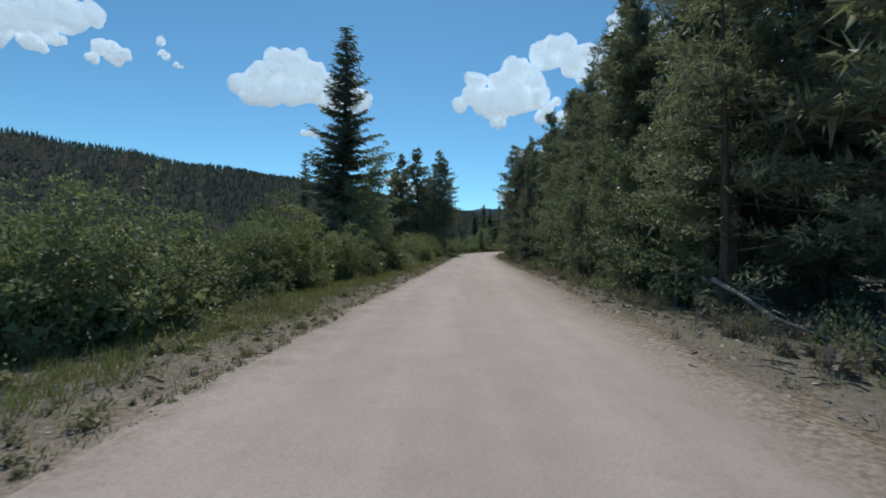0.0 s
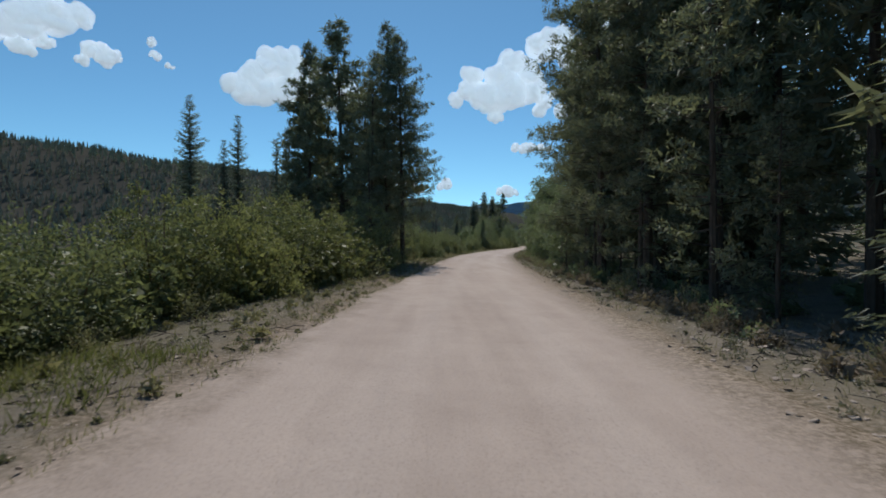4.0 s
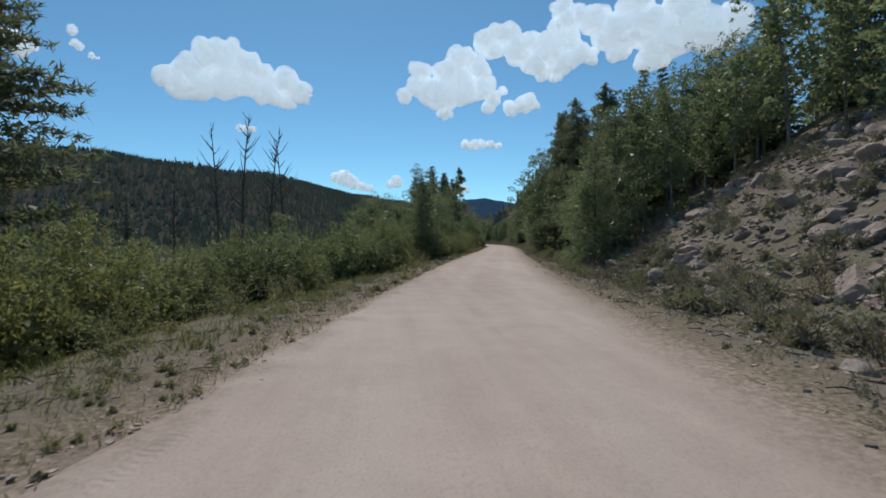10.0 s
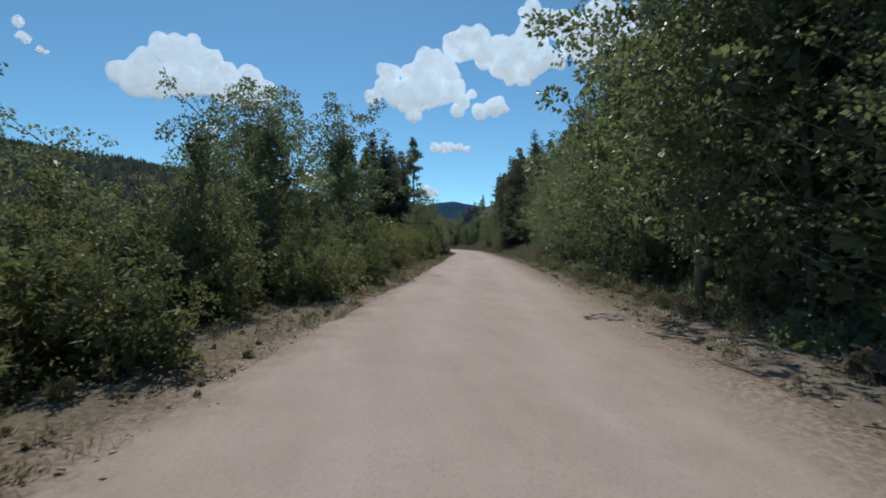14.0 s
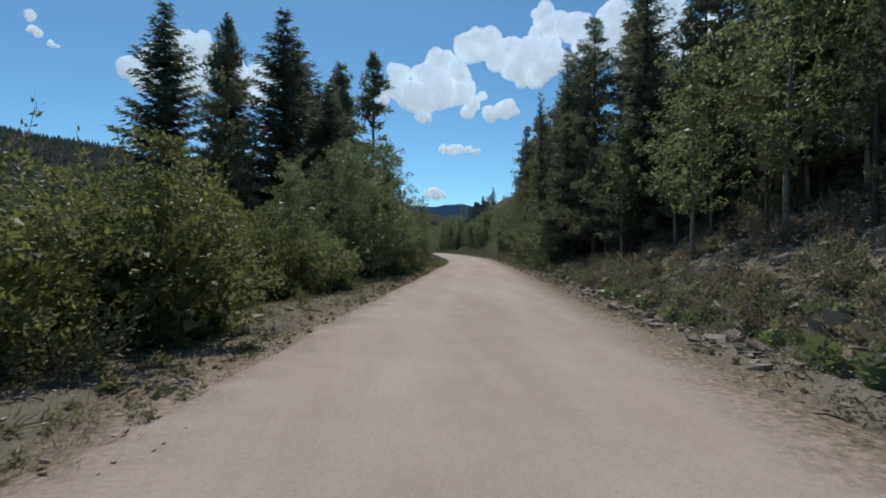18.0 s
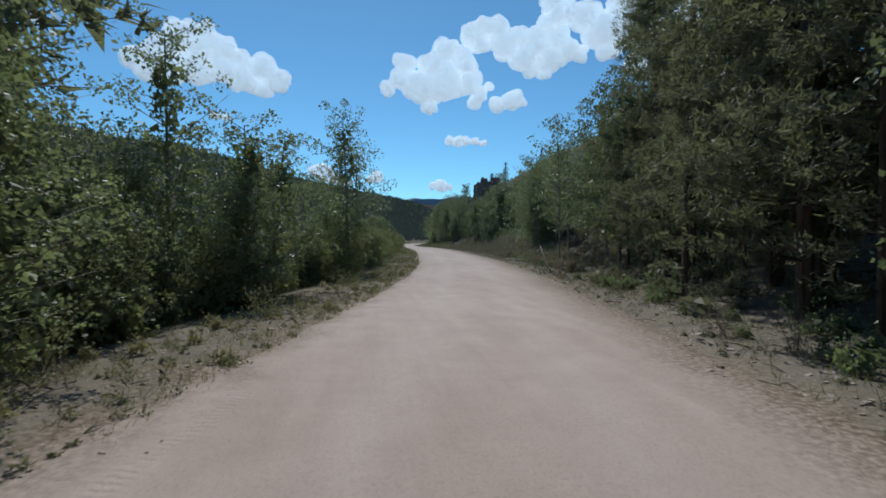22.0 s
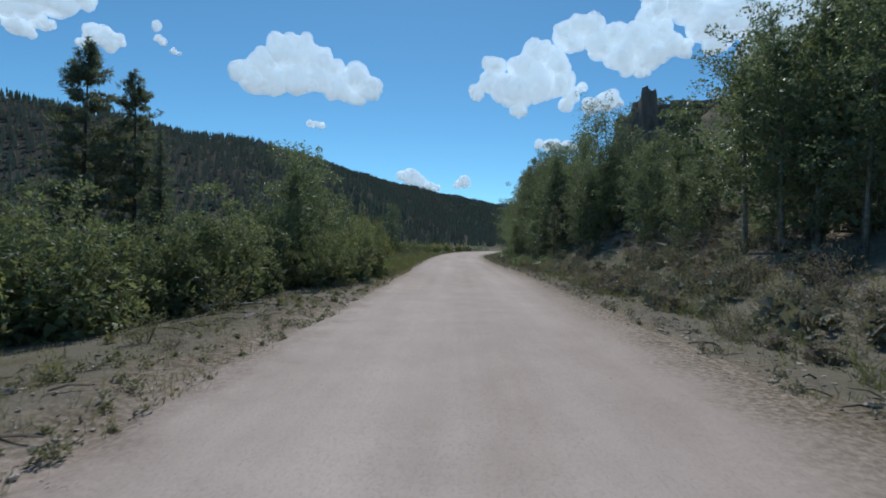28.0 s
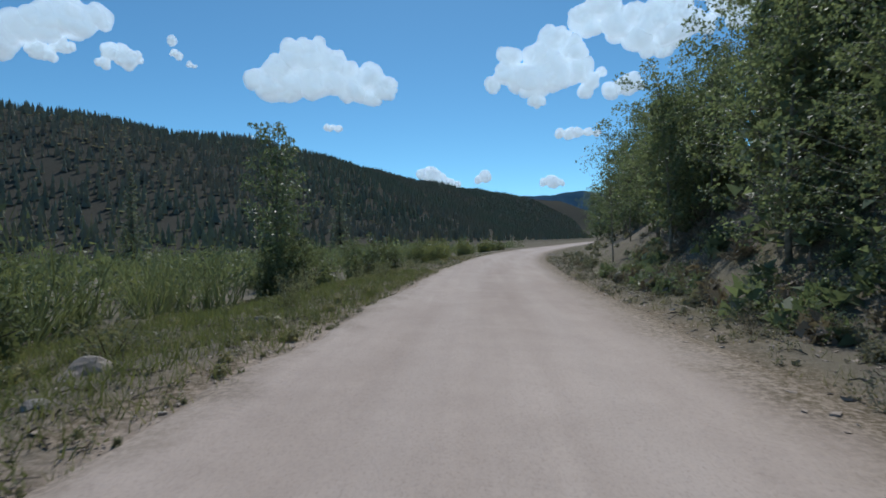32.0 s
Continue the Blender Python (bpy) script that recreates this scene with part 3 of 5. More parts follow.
def pine(seed, h=15.0, w=2.4, bare=0.25, leaf=M_PINE, full=9, tuft=12, needle=(0.4, 0.09)):
    """A taller, looser conifer: bare lower trunk, uneven boughs that end in needle tufts."""
    rng = np.random.default_rng(seed)
    top = new("pine_tree")
    wood, limbwork, crown = Geo(), Geo(), Geo()
    lean = rng.normal(size=2) * 0.012 * h
    axis = lambda s: np.array([lean[0] * s * s, lean[1] * s * s, h * s])
    wood.tube([axis(s) for s in np.linspace(0, 1, 7)], [0.013 * h * (1 - s) + 0.012 for s in np.linspace(0, 1, 7)], 7)
    pos, way = [], []
    for k in range(int(full * h ** 0.9)):
        s = bare * 0.6 + (1 - bare * 0.6) * rng.uniform(0, 1) ** 0.85
        q = max(0, (s - bare) / (1 - bare))
        az = k * 2.4 + rng.uniform(-0.4, 0.4)
        reach = w * (0.35 + 0.65 * (1 - q) ** 0.8) * rng.uniform(0.45, 1.12) * min(1.0, 0.3 + 3 * (1 - s))
        b = axis(s)
        out = np.array([math.cos(az), math.sin(az), rng.uniform(-0.12, 0.35)])
        tip = b + out * reach
        limbwork.tube([b, b + out * reach * 0.5 + np.array([0, 0, -0.05 * reach]), tip], [0.02 + 0.012 * (1 - s), 0.014, 0.005], 3)
        if s < bare and rng.uniform() < 0.6:
            continue
        for u in np.arange(1.0, 0.3, -0.24 / max(0.6, reach) * 1.0):
            m = tuft
            c = b + out * reach * u + rng.normal(size=3) * 0.10
            dirs = rng.normal(size=(m, 3)) + out * 0.6 + np.array([0, 0, 0.3])
            pos.append(np.repeat(c[None], m, 0) + rng.normal(size=(m, 3)) * 0.09)
            way.append(dirs)
    crown.leaves(np.concatenate(pos), np.concatenate(way), needle[0], needle[1], rng, 0.1)
    inner = np.concatenate(pos)[::8]
    crown.leaves(inner * np.array([0.8, 0.8, 1.0]), rng.normal(size=inner.shape), needle[0] * 1.3, needle[1] * 2.8, rng)
    part("trunk", wood, M_BARK, top)
    tagged(part("branchwork", limbwork, M_BARK, top), kind="stuff")
    part("crown", crown, leaf, top)
    return top


def snag(seed, h=9.0):
    rng = np.random.default_rng(seed)
    top = new("dead_tree")
    wood = Geo()
    bend = rng.normal(size=2) * 0.05 * h
    axis = lambda s: (bend[0] * s * s, bend[1] * s * s, h * s)
    wood.tube([axis(s) for s in (0, 0.25, 0.5, 0.75, 1)], [0.011 * h, 0.009 * h, 0.007 * h, 0.004 * h, 0.008], 6)
    limbs = Geo()
    for k in range(26):
        s = rng.uniform(0.3, 0.97)
        az = rng.uniform(0, 6.28)
        r = h * 0.22 * (1.15 - s) * rng.uniform(0.5, 1.2)
        bx, by, bz = axis(s)
        limbs.tube([(bx, by, bz), (bx + math.cos(az) * r * 0.5, by + math.sin(az) * r * 0.5, bz + r * 0.5), (bx + math.cos(az) * r, by + math.sin(az) * r, bz + r * 1.3)], [0.04, 0.024, 0.007], 4)
    part("trunk", wood, M_SNAG, top)
    part("branchwork", limbs, M_SNAG, top)
    return top


def shrub(seed, name, leaf, h=0.7, w=0.55, n=420, size=0.06):
    """A low round shrub: sage, dry brush or a small green bush."""
    rng = np.random.default_rng(seed)
    top = new(name)
    crown, wood = Geo(), Geo()
    pos, way = [], []
    for k in range(18):
        az, el = rng.uniform(0, 6.28), math.asin(rng.uniform(0.1, 1))
        r = rng.uniform(0.7, 1.1)
        tip = np.array([math.cos(az) * math.cos(el) * w * r, math.sin(az) * math.cos(el) * w * r, math.sin(el) * h * r + 0.08])
        if k < 7:
            wood.tube([(0, 0, -0.02), tip * 0.5, tip * 0.95], [0.012, 0.008, 0.003], 3)
        m = n // 18
        u = rng.uniform(0.3, 1.05, m)
        pos.append(tip * u[:, None] + rng.normal(size=(m, 3)) * 0.075 * (w / 0.55))
        way.append(np.repeat(tip[None], m, 0) + rng.normal(size=(m, 3)) * 0.35)
    pos = np.concatenate(pos)
    pos[:, 2] = np.maximum(pos[:, 2], 0.02)
    crown.leaves(pos, np.concatenate(way), size * 1.5, size * 0.55, rng)
    tagged(part("stemwork", wood, M_TWIG, top), kind="stuff")
    tagged(part("foliage", crown, leaf, top), kind="stuff")
    return top


def branch(name, p0, p1, r, seed, twigs=4):
    """A fallen, barkless stick between two points (y, d, height over the ground)."""
    rng = np.random.default_rng(seed)
    ends = [np.array(spot(y, d)) + np.array([0, 0, up]) for y, d, up in (p0, p1)]
    g = Geo()
    along = ends[1] - ends[0]
    long = np.linalg.norm(along)
    pts = [ends[0] + along * s + rng.normal(size=3) * 0.02 * long * (0 < s < 1) for s in (0, 0.3, 0.65, 1)]
    g.tube(pts, [r, r * 0.85, r * 0.65, r * 0.3], 6)
    for k in range(twigs):
        s = rng.uniform(0.35, 0.9)
        b = ends[0] + along * s
        g.tube([b, b + (rng.normal(size=3) * 0.22 + np.array([0, 0, 0.12]) + along / long * 0.3) * long * 0.3], [r * 0.4, r * 0.12], 4)
    return tagged(new(name, g.mesh(name, M_DEAD, True)), "bare grey dead branch lying on the verge", "branch", "fallen branches")


def crag(seed):
    """A weathered column of jointed rock, 1 m high and 1 m across, standing on its base."""
    bm = bmesh.new()
    bmesh.ops.create_icosphere(bm, subdivisions=4, radius=1.0)
    for v in bm.verts:
        u = v.co.copy()
        k = 1.0 / max(abs(u.x), abs(u.y), abs(u.z)) ** 0.75
        p = u * k * 0.5
        q = Vector((p.x * 4.2, p.y * 4.2, p.z * 2.2)) + Vector((seed * 3.7, 0, 0))
        crack = min(1.0, abs(noise.noise(q)) * 5.0)
        p *= 0.78 + 0.16 * crack + 0.10 * noise.noise(p * 2.3 + Vector((0, seed, 0)))
        p += u * noise.noise(p * 12 + Vector((0, 0, seed))) * 0.02
        p.x *= 1.0 - 0.28 * max(0.0, p.z)
        p.y *= 1.0 - 0.28 * max(0.0, p.z)
        v.co = p + Vector((0, 0, 0.5))
    me = bpy.data.meshes.new("crag")
    bm.to_mesh(me)
    bm.free()
    me.materials.append(M_CLIFF)
    return me


def outcrop(blocks, label):
    """A dark rock outcrop; blocks: y, d, top in metres, width, depth of each column."""
    y0, d0 = blocks[0][0], blocks[0][1]
    x, y, z = spot(y0, d0)
    top = new("rock_outcrop")
    top.matrix_basis = Matrix.Translation((x, y, z))
    meshes = [crag(k) for k in range(4)]
    for k, (by, bd, bt, bw, bdp) in enumerate(blocks):
        bx, by, bz = spot(by, bd)
        ob = new("rock_pillar" if bt - bz > 2.2 * bw else "rock_block", meshes[k % 4])
        ob.parent = top
        ob.matrix_basis = Matrix.Translation((bx - x, by - y, bz - z - 0.6)) @ Matrix.Rotation(0.5 * k, 4, "Z") @ Matrix.Diagonal((bw, bdp, bt - bz + 0.6, 1))
    return tagged(top, label, "rock outcrop", "outcrop")


def boulder(seed, name="boulder", material=None, flat=0.7, block=False):
    """A broken, weathered stone about 1 m across, sunk a little."""
    rng = random.Random(seed)
    bm = bmesh.new()
    bmesh.ops.create_icosphere(bm, subdivisions=3, radius=0.5)
    planes = [(Vector((rng.gauss(0, 1), rng.gauss(0, 1), rng.gauss(0, 0.8))).normalized(), rng.uniform(0.2, 0.4)) for _ in range(13 if block else 7)]
    for v in bm.verts:
        for nrm, r in planes:
            over_by = v.co.dot(nrm) - r
            if over_by > 0:
                v.co -= nrm * over_by * 0.92
        v.co += v.co.normalized() * (noise.noise(v.co * 3.1 + Vector((seed, 0, 0))) * 0.05 + noise.noise(v.co * 9 + Vector((0, seed, 0))) * 0.018)
        v.co.z *= flat
    me = bpy.data.meshes.new(name)
    bm.to_mesh(me)
    bm.free()
    me.materials.append(material or M_ROCK)
    return new(name, me)


# ---------------------------------------------------------------- planting
KINDS, USED = {}, {}
REACH = {"willow": 1.45, "willow_y": 1.45, "willow_tall": 1.9, "willow_y_tall": 1.9, "willow_b": 1.5, "willow_y_b": 1.5, "aspen": 1.15, "aspen_b": 1.2, "aspen_low": 1.25, "aspen_far": 1.3, "spruce": 1.7, "spruce_full": 2.2, "aspen_thin": 1.0, "aspen_full": 1.7, "spruce_far": 1.8, "pine": 1.6, "pine_big": 2.55, "pine_big_b": 2.2, "pine_low": 1.4}


def kind(key, makers, label, category, group):
    """Registers the different builds of one kind of plant or stone."""
    KINDS[key] = [(tagged(f(), label, category, group), h) for f, h in makers]
    USED[key] = [False] * len(makers)


RNG = random.Random(11)
# back rows, too many to count, that end as one thicket each
THICKET = {"willow_b": [], "willow_y_b": []}


def put(key, y, d, tall=None, which=None, wide=1.0, sink=0.05, turn=None, label="", overhang=False):
    """Sets one plant or stone at y along the road and d to its side, scaled to be tall metres high."""
    if abs(d) > (9.3 if key in ("willow", "willow_y") else 8.6) and key + "_b" in KINDS:
        key, which = key + "_b", None
    if key in ("willow", "willow_y") and tall and tall > 2.95:
        key, which = key + "_tall", None
    k = which if which is not None else RNG.randrange(len(KINDS[key]))
    ob, h = KINDS[key][k]
    s = (tall / h) if tall else RNG.uniform(0.85, 1.15)
    # nothing but stones and low plants grows into the carriageway
    if key in REACH and not overhang:
        clear = ((5.0 if 256 < y < 300 else 3.15 if 99 < y < 256 else 3.5) if d < 0 else 3.8) + REACH[key] * s * wide
        d = math.copysign(max(abs(d), clear), d)
    x, yy, z = spot(y, d)
    tip = Euler((RNG.uniform(-0.5, 0.5), RNG.uniform(-0.5, 0.5), 0)).to_matrix().to_4x4() if key in ("scree", "rock", "cliff") else Matrix.Identity(4)
    m = Matrix.Translation((x, yy, z - sink)) @ tip @ Matrix.Rotation(RNG.uniform(0, 6.283) if turn is None else turn, 4, "Z") @ Matrix.Diagonal((s * wide, s * wide, s, 1))
    if key in THICKET:
        THICKET[key].append((k, m))
        return None
    if USED[key][k]:
        ob = copy_thing(ob, m @ Matrix.Diagonal((1 / ob.scale[0], 1 / ob.scale[1], 1 / ob.scale[2], 1)))
    else:
        USED[key][k] = True
        ob.matrix_basis = m
    if label:
        tagged(ob, label)
    return ob


kind("willow", [(lambda i=i: willow(20 + i, n=4600), 2.6) for i in range(4)], "dense green willow bush on many thin stems", "bush", "roadside willows")
kind("willow_y", [(lambda i=i: willow(40 + i, leaf=M_YELLOW, n=4600), 2.6) for i in range(3)], "yellow-green willow bush in full leaf", "bush", "roadside willows")
kind("willow_tall", [(lambda i=i: willow(30 + i, h=3.6, w=2.2, n=7000, size=0.068, core=1800), 3.6) for i in range(3)], "tall green willow bush on many thin stems", "bush", "roadside willows")
kind("willow_y_tall", [(lambda i=i: willow(50 + i, h=3.6, w=2.2, leaf=M_YELLOW, n=7000, size=0.068, core=1800), 3.6) for i in range(2)], "tall yellow-green willow bush in full leaf", "bush", "roadside willows")
kind("willow_b", [(lambda i=i: willow(60 + i, n=2300, size=0.105, core=700, full=False), 2.6) for i in range(3)], "green willow bush behind the front row", "bush", "roadside willows")
kind("willow_y_b", [(lambda i=i: willow(64 + i, leaf=M_YELLOW, n=2300, size=0.105, core=700, full=False), 2.6) for i in range(2)], "yellow green willow bush behind the front row", "bush", "roadside willows")
kind("aspen_b", [(lambda i=i: aspen(84 + i, n=3000, size=0.105, full=False), 7.0) for i in range(3)], "green aspen tree inside the stand", "tree", "roadside aspens")
kind("aspen", [(lambda i=i: aspen(80 + i), 7.0) for i in range(4)], "green aspen tree with a slim pale trunk", "tree", "roadside aspens")
kind("aspen_low", [(lambda i=i: aspen(90 + i, h=5.0, n=5000, size=0.068, bushy=0.06, w=1.35, name="young_aspen"), 5.0) for i in range(3)], "young bushy aspen leafed down to the ground", "tree", "roadside aspens")
kind("aspen_far", [(lambda i=i: aspen(100 + i, n=1200, size=0.18, bushy=0.15, w=1.5, name="hillside_aspen", full=False), 7.0) for i in range(3)], "green aspen tree up the slope", "tree", "hillside aspens")
kind("spruce", [(lambda i=i: spruce(110 + i, w=2.1 + 0.3 * i), 15.0) for i in range(3)], "tall dark green spruce with drooping boughs", "tree", "spruces")
kind("spruce_full", [(lambda i=i: spruce(117 + i, w=3.0, dense=1.3, bare=0.02, lush=1.3), 15.0) for i in range(2)], "broad dense dark green spruce with boughs to the ground", "tree", "spruces")
kind("aspen_full", [(lambda i=i: aspen(98 + i, n=8600, size=0.086, bushy=0.14, w=2.05, inner=0.06), 8.0) for i in range(2)], "full dark green young cottonwood in dense leaf", "tree", "roadside cottonwoods")
kind("aspen_thin", [(lambda i=i: aspen(95 + i, n=1900, size=0.085, bushy=0.25, w=1.4, inner=0.01, stout=0.0062), 7.0) for i in range(3)], "thin see-through aspen with a pale leaning trunk", "tree", "roadside aspens")
kind("spruce_far", [(lambda i=i: spruce(120 + i, w=2.5, fine=False), 15.0) for i in range(3)], "dark spruce on the slope", "tree", "spruces")
kind("pine", [(lambda i=i: pine(130 + i), 15.0) for i in range(4)], "dark pine with a bare lower trunk", "tree", "pines")
kind("pine_big", [(lambda i=i: pine(136 + i, h=16.0, w=3.7, bare=0.08, full=15, tuft=30, needle=(0.2, 0.04)), 16.0) for i in range(2)], "big dark pine with wide boughs shading the verge", "tree", "pines")
kind("pine_big_b", [(lambda i=i: pine(138 + i, h=16.0, w=3.7, bare=0.08, full=15, tuft=18, needle=(0.32, 0.075)), 16.0) for i in range(2)], "big dark pine with wide boughs in the stand", "tree", "pines")
kind("pine_over", [(lambda i=i: pine(146 + i, h=16.0, w=3.7, bare=0.3, full=15, tuft=30, needle=(0.2, 0.04)), 16.0) for i in range(2)], "big dark pine with high boughs reaching over the road", "tree", "pines")
kind("pine_low", [(lambda i=i: pine(140 + i, h=8.0, w=1.9, bare=0.04, tuft=22, needle=(0.18, 0.036)), 8.0) for i in range(2)], "young pine with boughs down to the ground", "tree", "pines")
kind("snag", [(lambda i=i: snag(150 + i), 9.0) for i in range(3)], "tall grey leafless dead tree", "dead tree", "dead trees")
kind("sage", [(lambda i=i: shrub(160 + i, "sagebrush", M_SAGE, n=900, size=0.04), 0.7) for i in range(3)], "low round grey green sagebrush on dry soil", "shrub", "sagebrush")
kind("dry", [(lambda i=i: shrub(170 + i, "dry_shrub", M_DRY, n=800, size=0.038), 0.7) for i in range(2)], "low brown dry brush on the slope", "shrub", "dry brush")
kind("green", [(lambda i=i: shrub(180 + i, "low_shrub", M_VERGE, 0.7, 0.6, 700, 0.048), 0.7) for i in range(3)], "low green roadside shrub", "shrub", "low shrubs")
kind("scree", [(lambda i=i: boulder(220 + i, "scree_block", M_SCREE, 0.62, True), 0.5) for i in range(6)], "broken brownish block of scree", "rock", "scree")
kind("rock", [(lambda i=i: boulder(190 + i, block=True), 0.6) for i in range(6)], "pale weathered granite rock on the verge", "rock", "roadside rocks")
kind("cliff", [(lambda i=i: boulder(200 + i, "outcrop_block", M_CLIFF, 1.0, True), 1.0) for i in range(4)], "dark block of a weathered rock outcrop", "rock", "outcrop")


def belt(key, y0, y1, d0, d1, n, lo, hi, wide=1.0):
    """n plants spread unevenly between y0..y1 and d0..d1, lo to hi metres high."""
    for k in range(n):
        y = y0 + (y1 - y0) * (k + RNG.uniform(0.05, 0.95)) / n
        put(key, y, RNG.uniform(d0, d1), RNG.uniform(lo, hi) * (1.05 if key.startswith("willow") else 1.0), wide=wide * RNG.uniform(0.85, 1.2))



# ---------------------------------------------------------------- left of the road: willows, lone conifers, dead trees
belt("willow", 7, 31, -8.4, -5.4, 16, 2.2, 3.2)
belt("willow", 8, 34, -17, -9, 14, 2.4, 3.4)
put("willow", 24, -9.0, 4.5)
put("willow_y", 21, -7.6, 3.6)
put("willow_y", 17.5, -6.6, 3.2)
put("spruce_full", 36.1, -9.3, 17.2, 0, 1.1)
put("spruce", 42, -14, 9.5)
put("aspen", 33, -6.6, 7.6, 1)
put("aspen_low", 31.6, -7.4, 5.2)
put("spruce", 101, -31.5, 18.5, 2)
put("spruce", 103, -29, 14)
belt("willow_y", 33, 42, -8.0, -6.0, 4, 1.8, 2.4)
belt("willow", 46, 54, -7.5, -5.0, 5, 2.2, 3.0)
belt("willow_y", 56, 72, -8.5, -5.4, 12, 2.7, 3.5)
belt("willow", 56, 74, -14, -8.5, 9, 2.8, 3.6)
put("pine_over", 80.5, -6.2, 16.5, 0, 0.9)
put("pine_over", 78.8, -4.9, 15, 1, 0.8)
put("pine_big", 81.0, -9.4, 17.5, 1, 1.0)
put("pine_big", 83.5, -12.6, 17, 0, 0.9)
put("pine_big", 86, -8.2, 13.5, 0)
put("pine_big", 76.6, -6.4, 13.0, 1, 0.9, overhang=True)
put("pine_low", 75.2, -6.2, 7.5, 0)
put("pine_low", 77.2, -5.6, 8.5, 1)
put("pine_big", 88, -14, 15, 1)
belt("pine_low", 73, 88, -10.5, -6.4, 11, 3.5, 6.5)
put("spruce", 112, -26, 15.5)
put("spruce", 108, -30, 18)
put("spruce", 118, -30, 17)
belt("willow", 87, 104, -9.5, -5.2, 14, 1.9, 2.7)
belt("willow", 92, 98, -8, -6, 4, 3.2, 4.0)
belt("willow", 104, 118, -9.0, -4.8, 14, 2.3, 3.1)
for y, h in ((105.4, 2.2), (107.8, 2.4), (109.9, 2.2), (112.2, 2.4)):
    put("willow", y, -4.3, h)
belt("willow_y", 106, 124, -12, -7, 9, 2.4, 3.2)
belt("willow", 115, 128, -11.5, -8.4, 9, 2.2, 3.0)
belt("willow", 128, 146, -9.2, -4.8, 16, 2.1, 3.0)
belt("willow_y", 122, 146, -12, -8, 10, 2.3, 3.1)
put("pine_big", 134, -19.2, 17.6, 1, 1.2)
for y, d, h, k in ((152, -19.5, 11.2, 0), (152.8, -18.4, 11.8, 1), (151, -22, 8.6, 2), (149, -14.8, 10.2, 1), (149.7, -14.1, 9.6, 0), (161, -11.2, 6.4, 2), (162.5, -10.4, 6.0, 0)):
    put("snag", y, d, h, k)
belt("willow", 146, 166, -9.5, -5.0, 14, 2.3, 3.3)
belt("aspen_low", 148, 168, -12, -7.5, 8, 3.6, 5.2)
put("aspen", 156.5, -5.4, 7.4, 2, 1.25)
put("aspen", 159, -6.6, 6.4, 1)
put("aspen", 154.4, -5.6, 5.2)
belt("aspen_low", 164, 178, -8.5, -5.6, 7, 3.4, 5.2)
belt("willow", 168, 190, -9, -5.4, 14, 2.2, 3.2)
belt("willow", 159, 170, -7.4, -5.0, 7, 2.4, 3.2)
put("aspen_full", 186.8, -7.6, 9.9, 0, 1.2)
put("aspen_full", 180.5, -8.8, 8.8, 1, 1.15)
put("aspen_full", 177.5, -7.2, 7.4, 0, 0.9)
put("aspen_full", 183, -10, 7.6, 1)
belt("willow_y", 190, 218, -10.5, -5.6, 20, 2.6, 3.5)
belt("willow", 190, 216, -16, -9, 12, 2.4, 3.2)
belt("willow_y", 203, 222, -8.4, -5.4, 11, 3.0, 3.7)
belt("willow", 216, 230, -8.8, -6.4, 6, 2.4, 3.2)
for y, d, h in ((237.4, -20, 18.4), (239, -13.3, 19.4), (240, -10.6, 14.7), (256, -18, 24), (257, -14.6, 20.6), (260, -15, 22.5), (246, -20, 19), (214, -22, 10), (244, -12.5, 16)):
    put("spruce_full", y, d, h, wide=1.25)
belt("aspen", 222, 232, -8.5, -6.0, 4, 5.2, 6.8)
belt("aspen", 231, 243, -8.6, -6.2, 6, 7.4, 9.0)
belt("aspen_low", 228, 264, -9.0, -4.9, 25, 3.4, 5.4)
belt("aspen", 244, 262, -9.0, -6.5, 5, 5.5, 7.5)
belt("willow", 217, 262, -8, -5.2, 20, 1.9, 2.8)
put("pine", 257, -10.6, 23, 1)
put("pine_big", 236, -15.8, 16.8, 1, 0.75)
for y, d, h, k in ((249, -12.2, 19.0, 0), (247, -14.5, 16.5, 1), (252.5, -13.2, 17, 1), (255.5, -14, 19, 0)):
    put("pine_big", y, d, h, k, 0.8)
put("aspen", 274.7, -5.7, 9.0, 0, 0.9)
put("aspen_thin", 277, -5.2, 7.4, 1, 1.2)
put("aspen_thin", 269.8, -7.4, 5.3, 2)
belt("willow", 261, 276, -9.2, -6.8, 10, 2.6, 3.3)
belt("willow_y", 264, 284, -11, -5.6, 15, 2.0, 2.9)
belt("willow", 266, 300, -16, -9, 16, 2.2, 3.2)
belt("willow_y", 284, 312, -9.5, -5.4, 22, 2.2, 3.2)
belt("willow", 281, 294, -9, -6, 8, 3.2, 4.2)
belt("aspen_low", 276.5, 281, -9, -7.8, 2, 4.8, 5.6)
belt("willow", 274, 282, -8.5, -6.8, 5, 3.0, 3.8)
put("spruce", 336, -22, 11)
belt("willow", 314, 336, -9.5, -5.8, 16, 2.3, 3.3)
put("pine_big", 358.2, -33, 19.2, 0)
put("pine_big", 360, -29.5, 17, 1, 0.9)
put("spruce", 358, -26, 12)
put("aspen_low", 333, -6.2, 4.6)
belt("willow", 336, 342.5, -8.5, -5.6, 6, 3.4, 4.4)
put("aspen_full", 337.4, -7.2, 6.3, 0, 0.95)
put("aspen_low", 335.5, -7.0, 4.2)
belt("willow_y", 345, 374, -17, -9.5, 22, 2.4, 3.3)
belt("willow", 349, 380, -12.5, -8.6, 18, 2.5, 3.4)
belt("willow", 366, 400, -14, -7.5, 14, 1.9, 2.8)
belt("willow", 352, 372, -12.5, -8.2, 11, 2.4, 3.2)
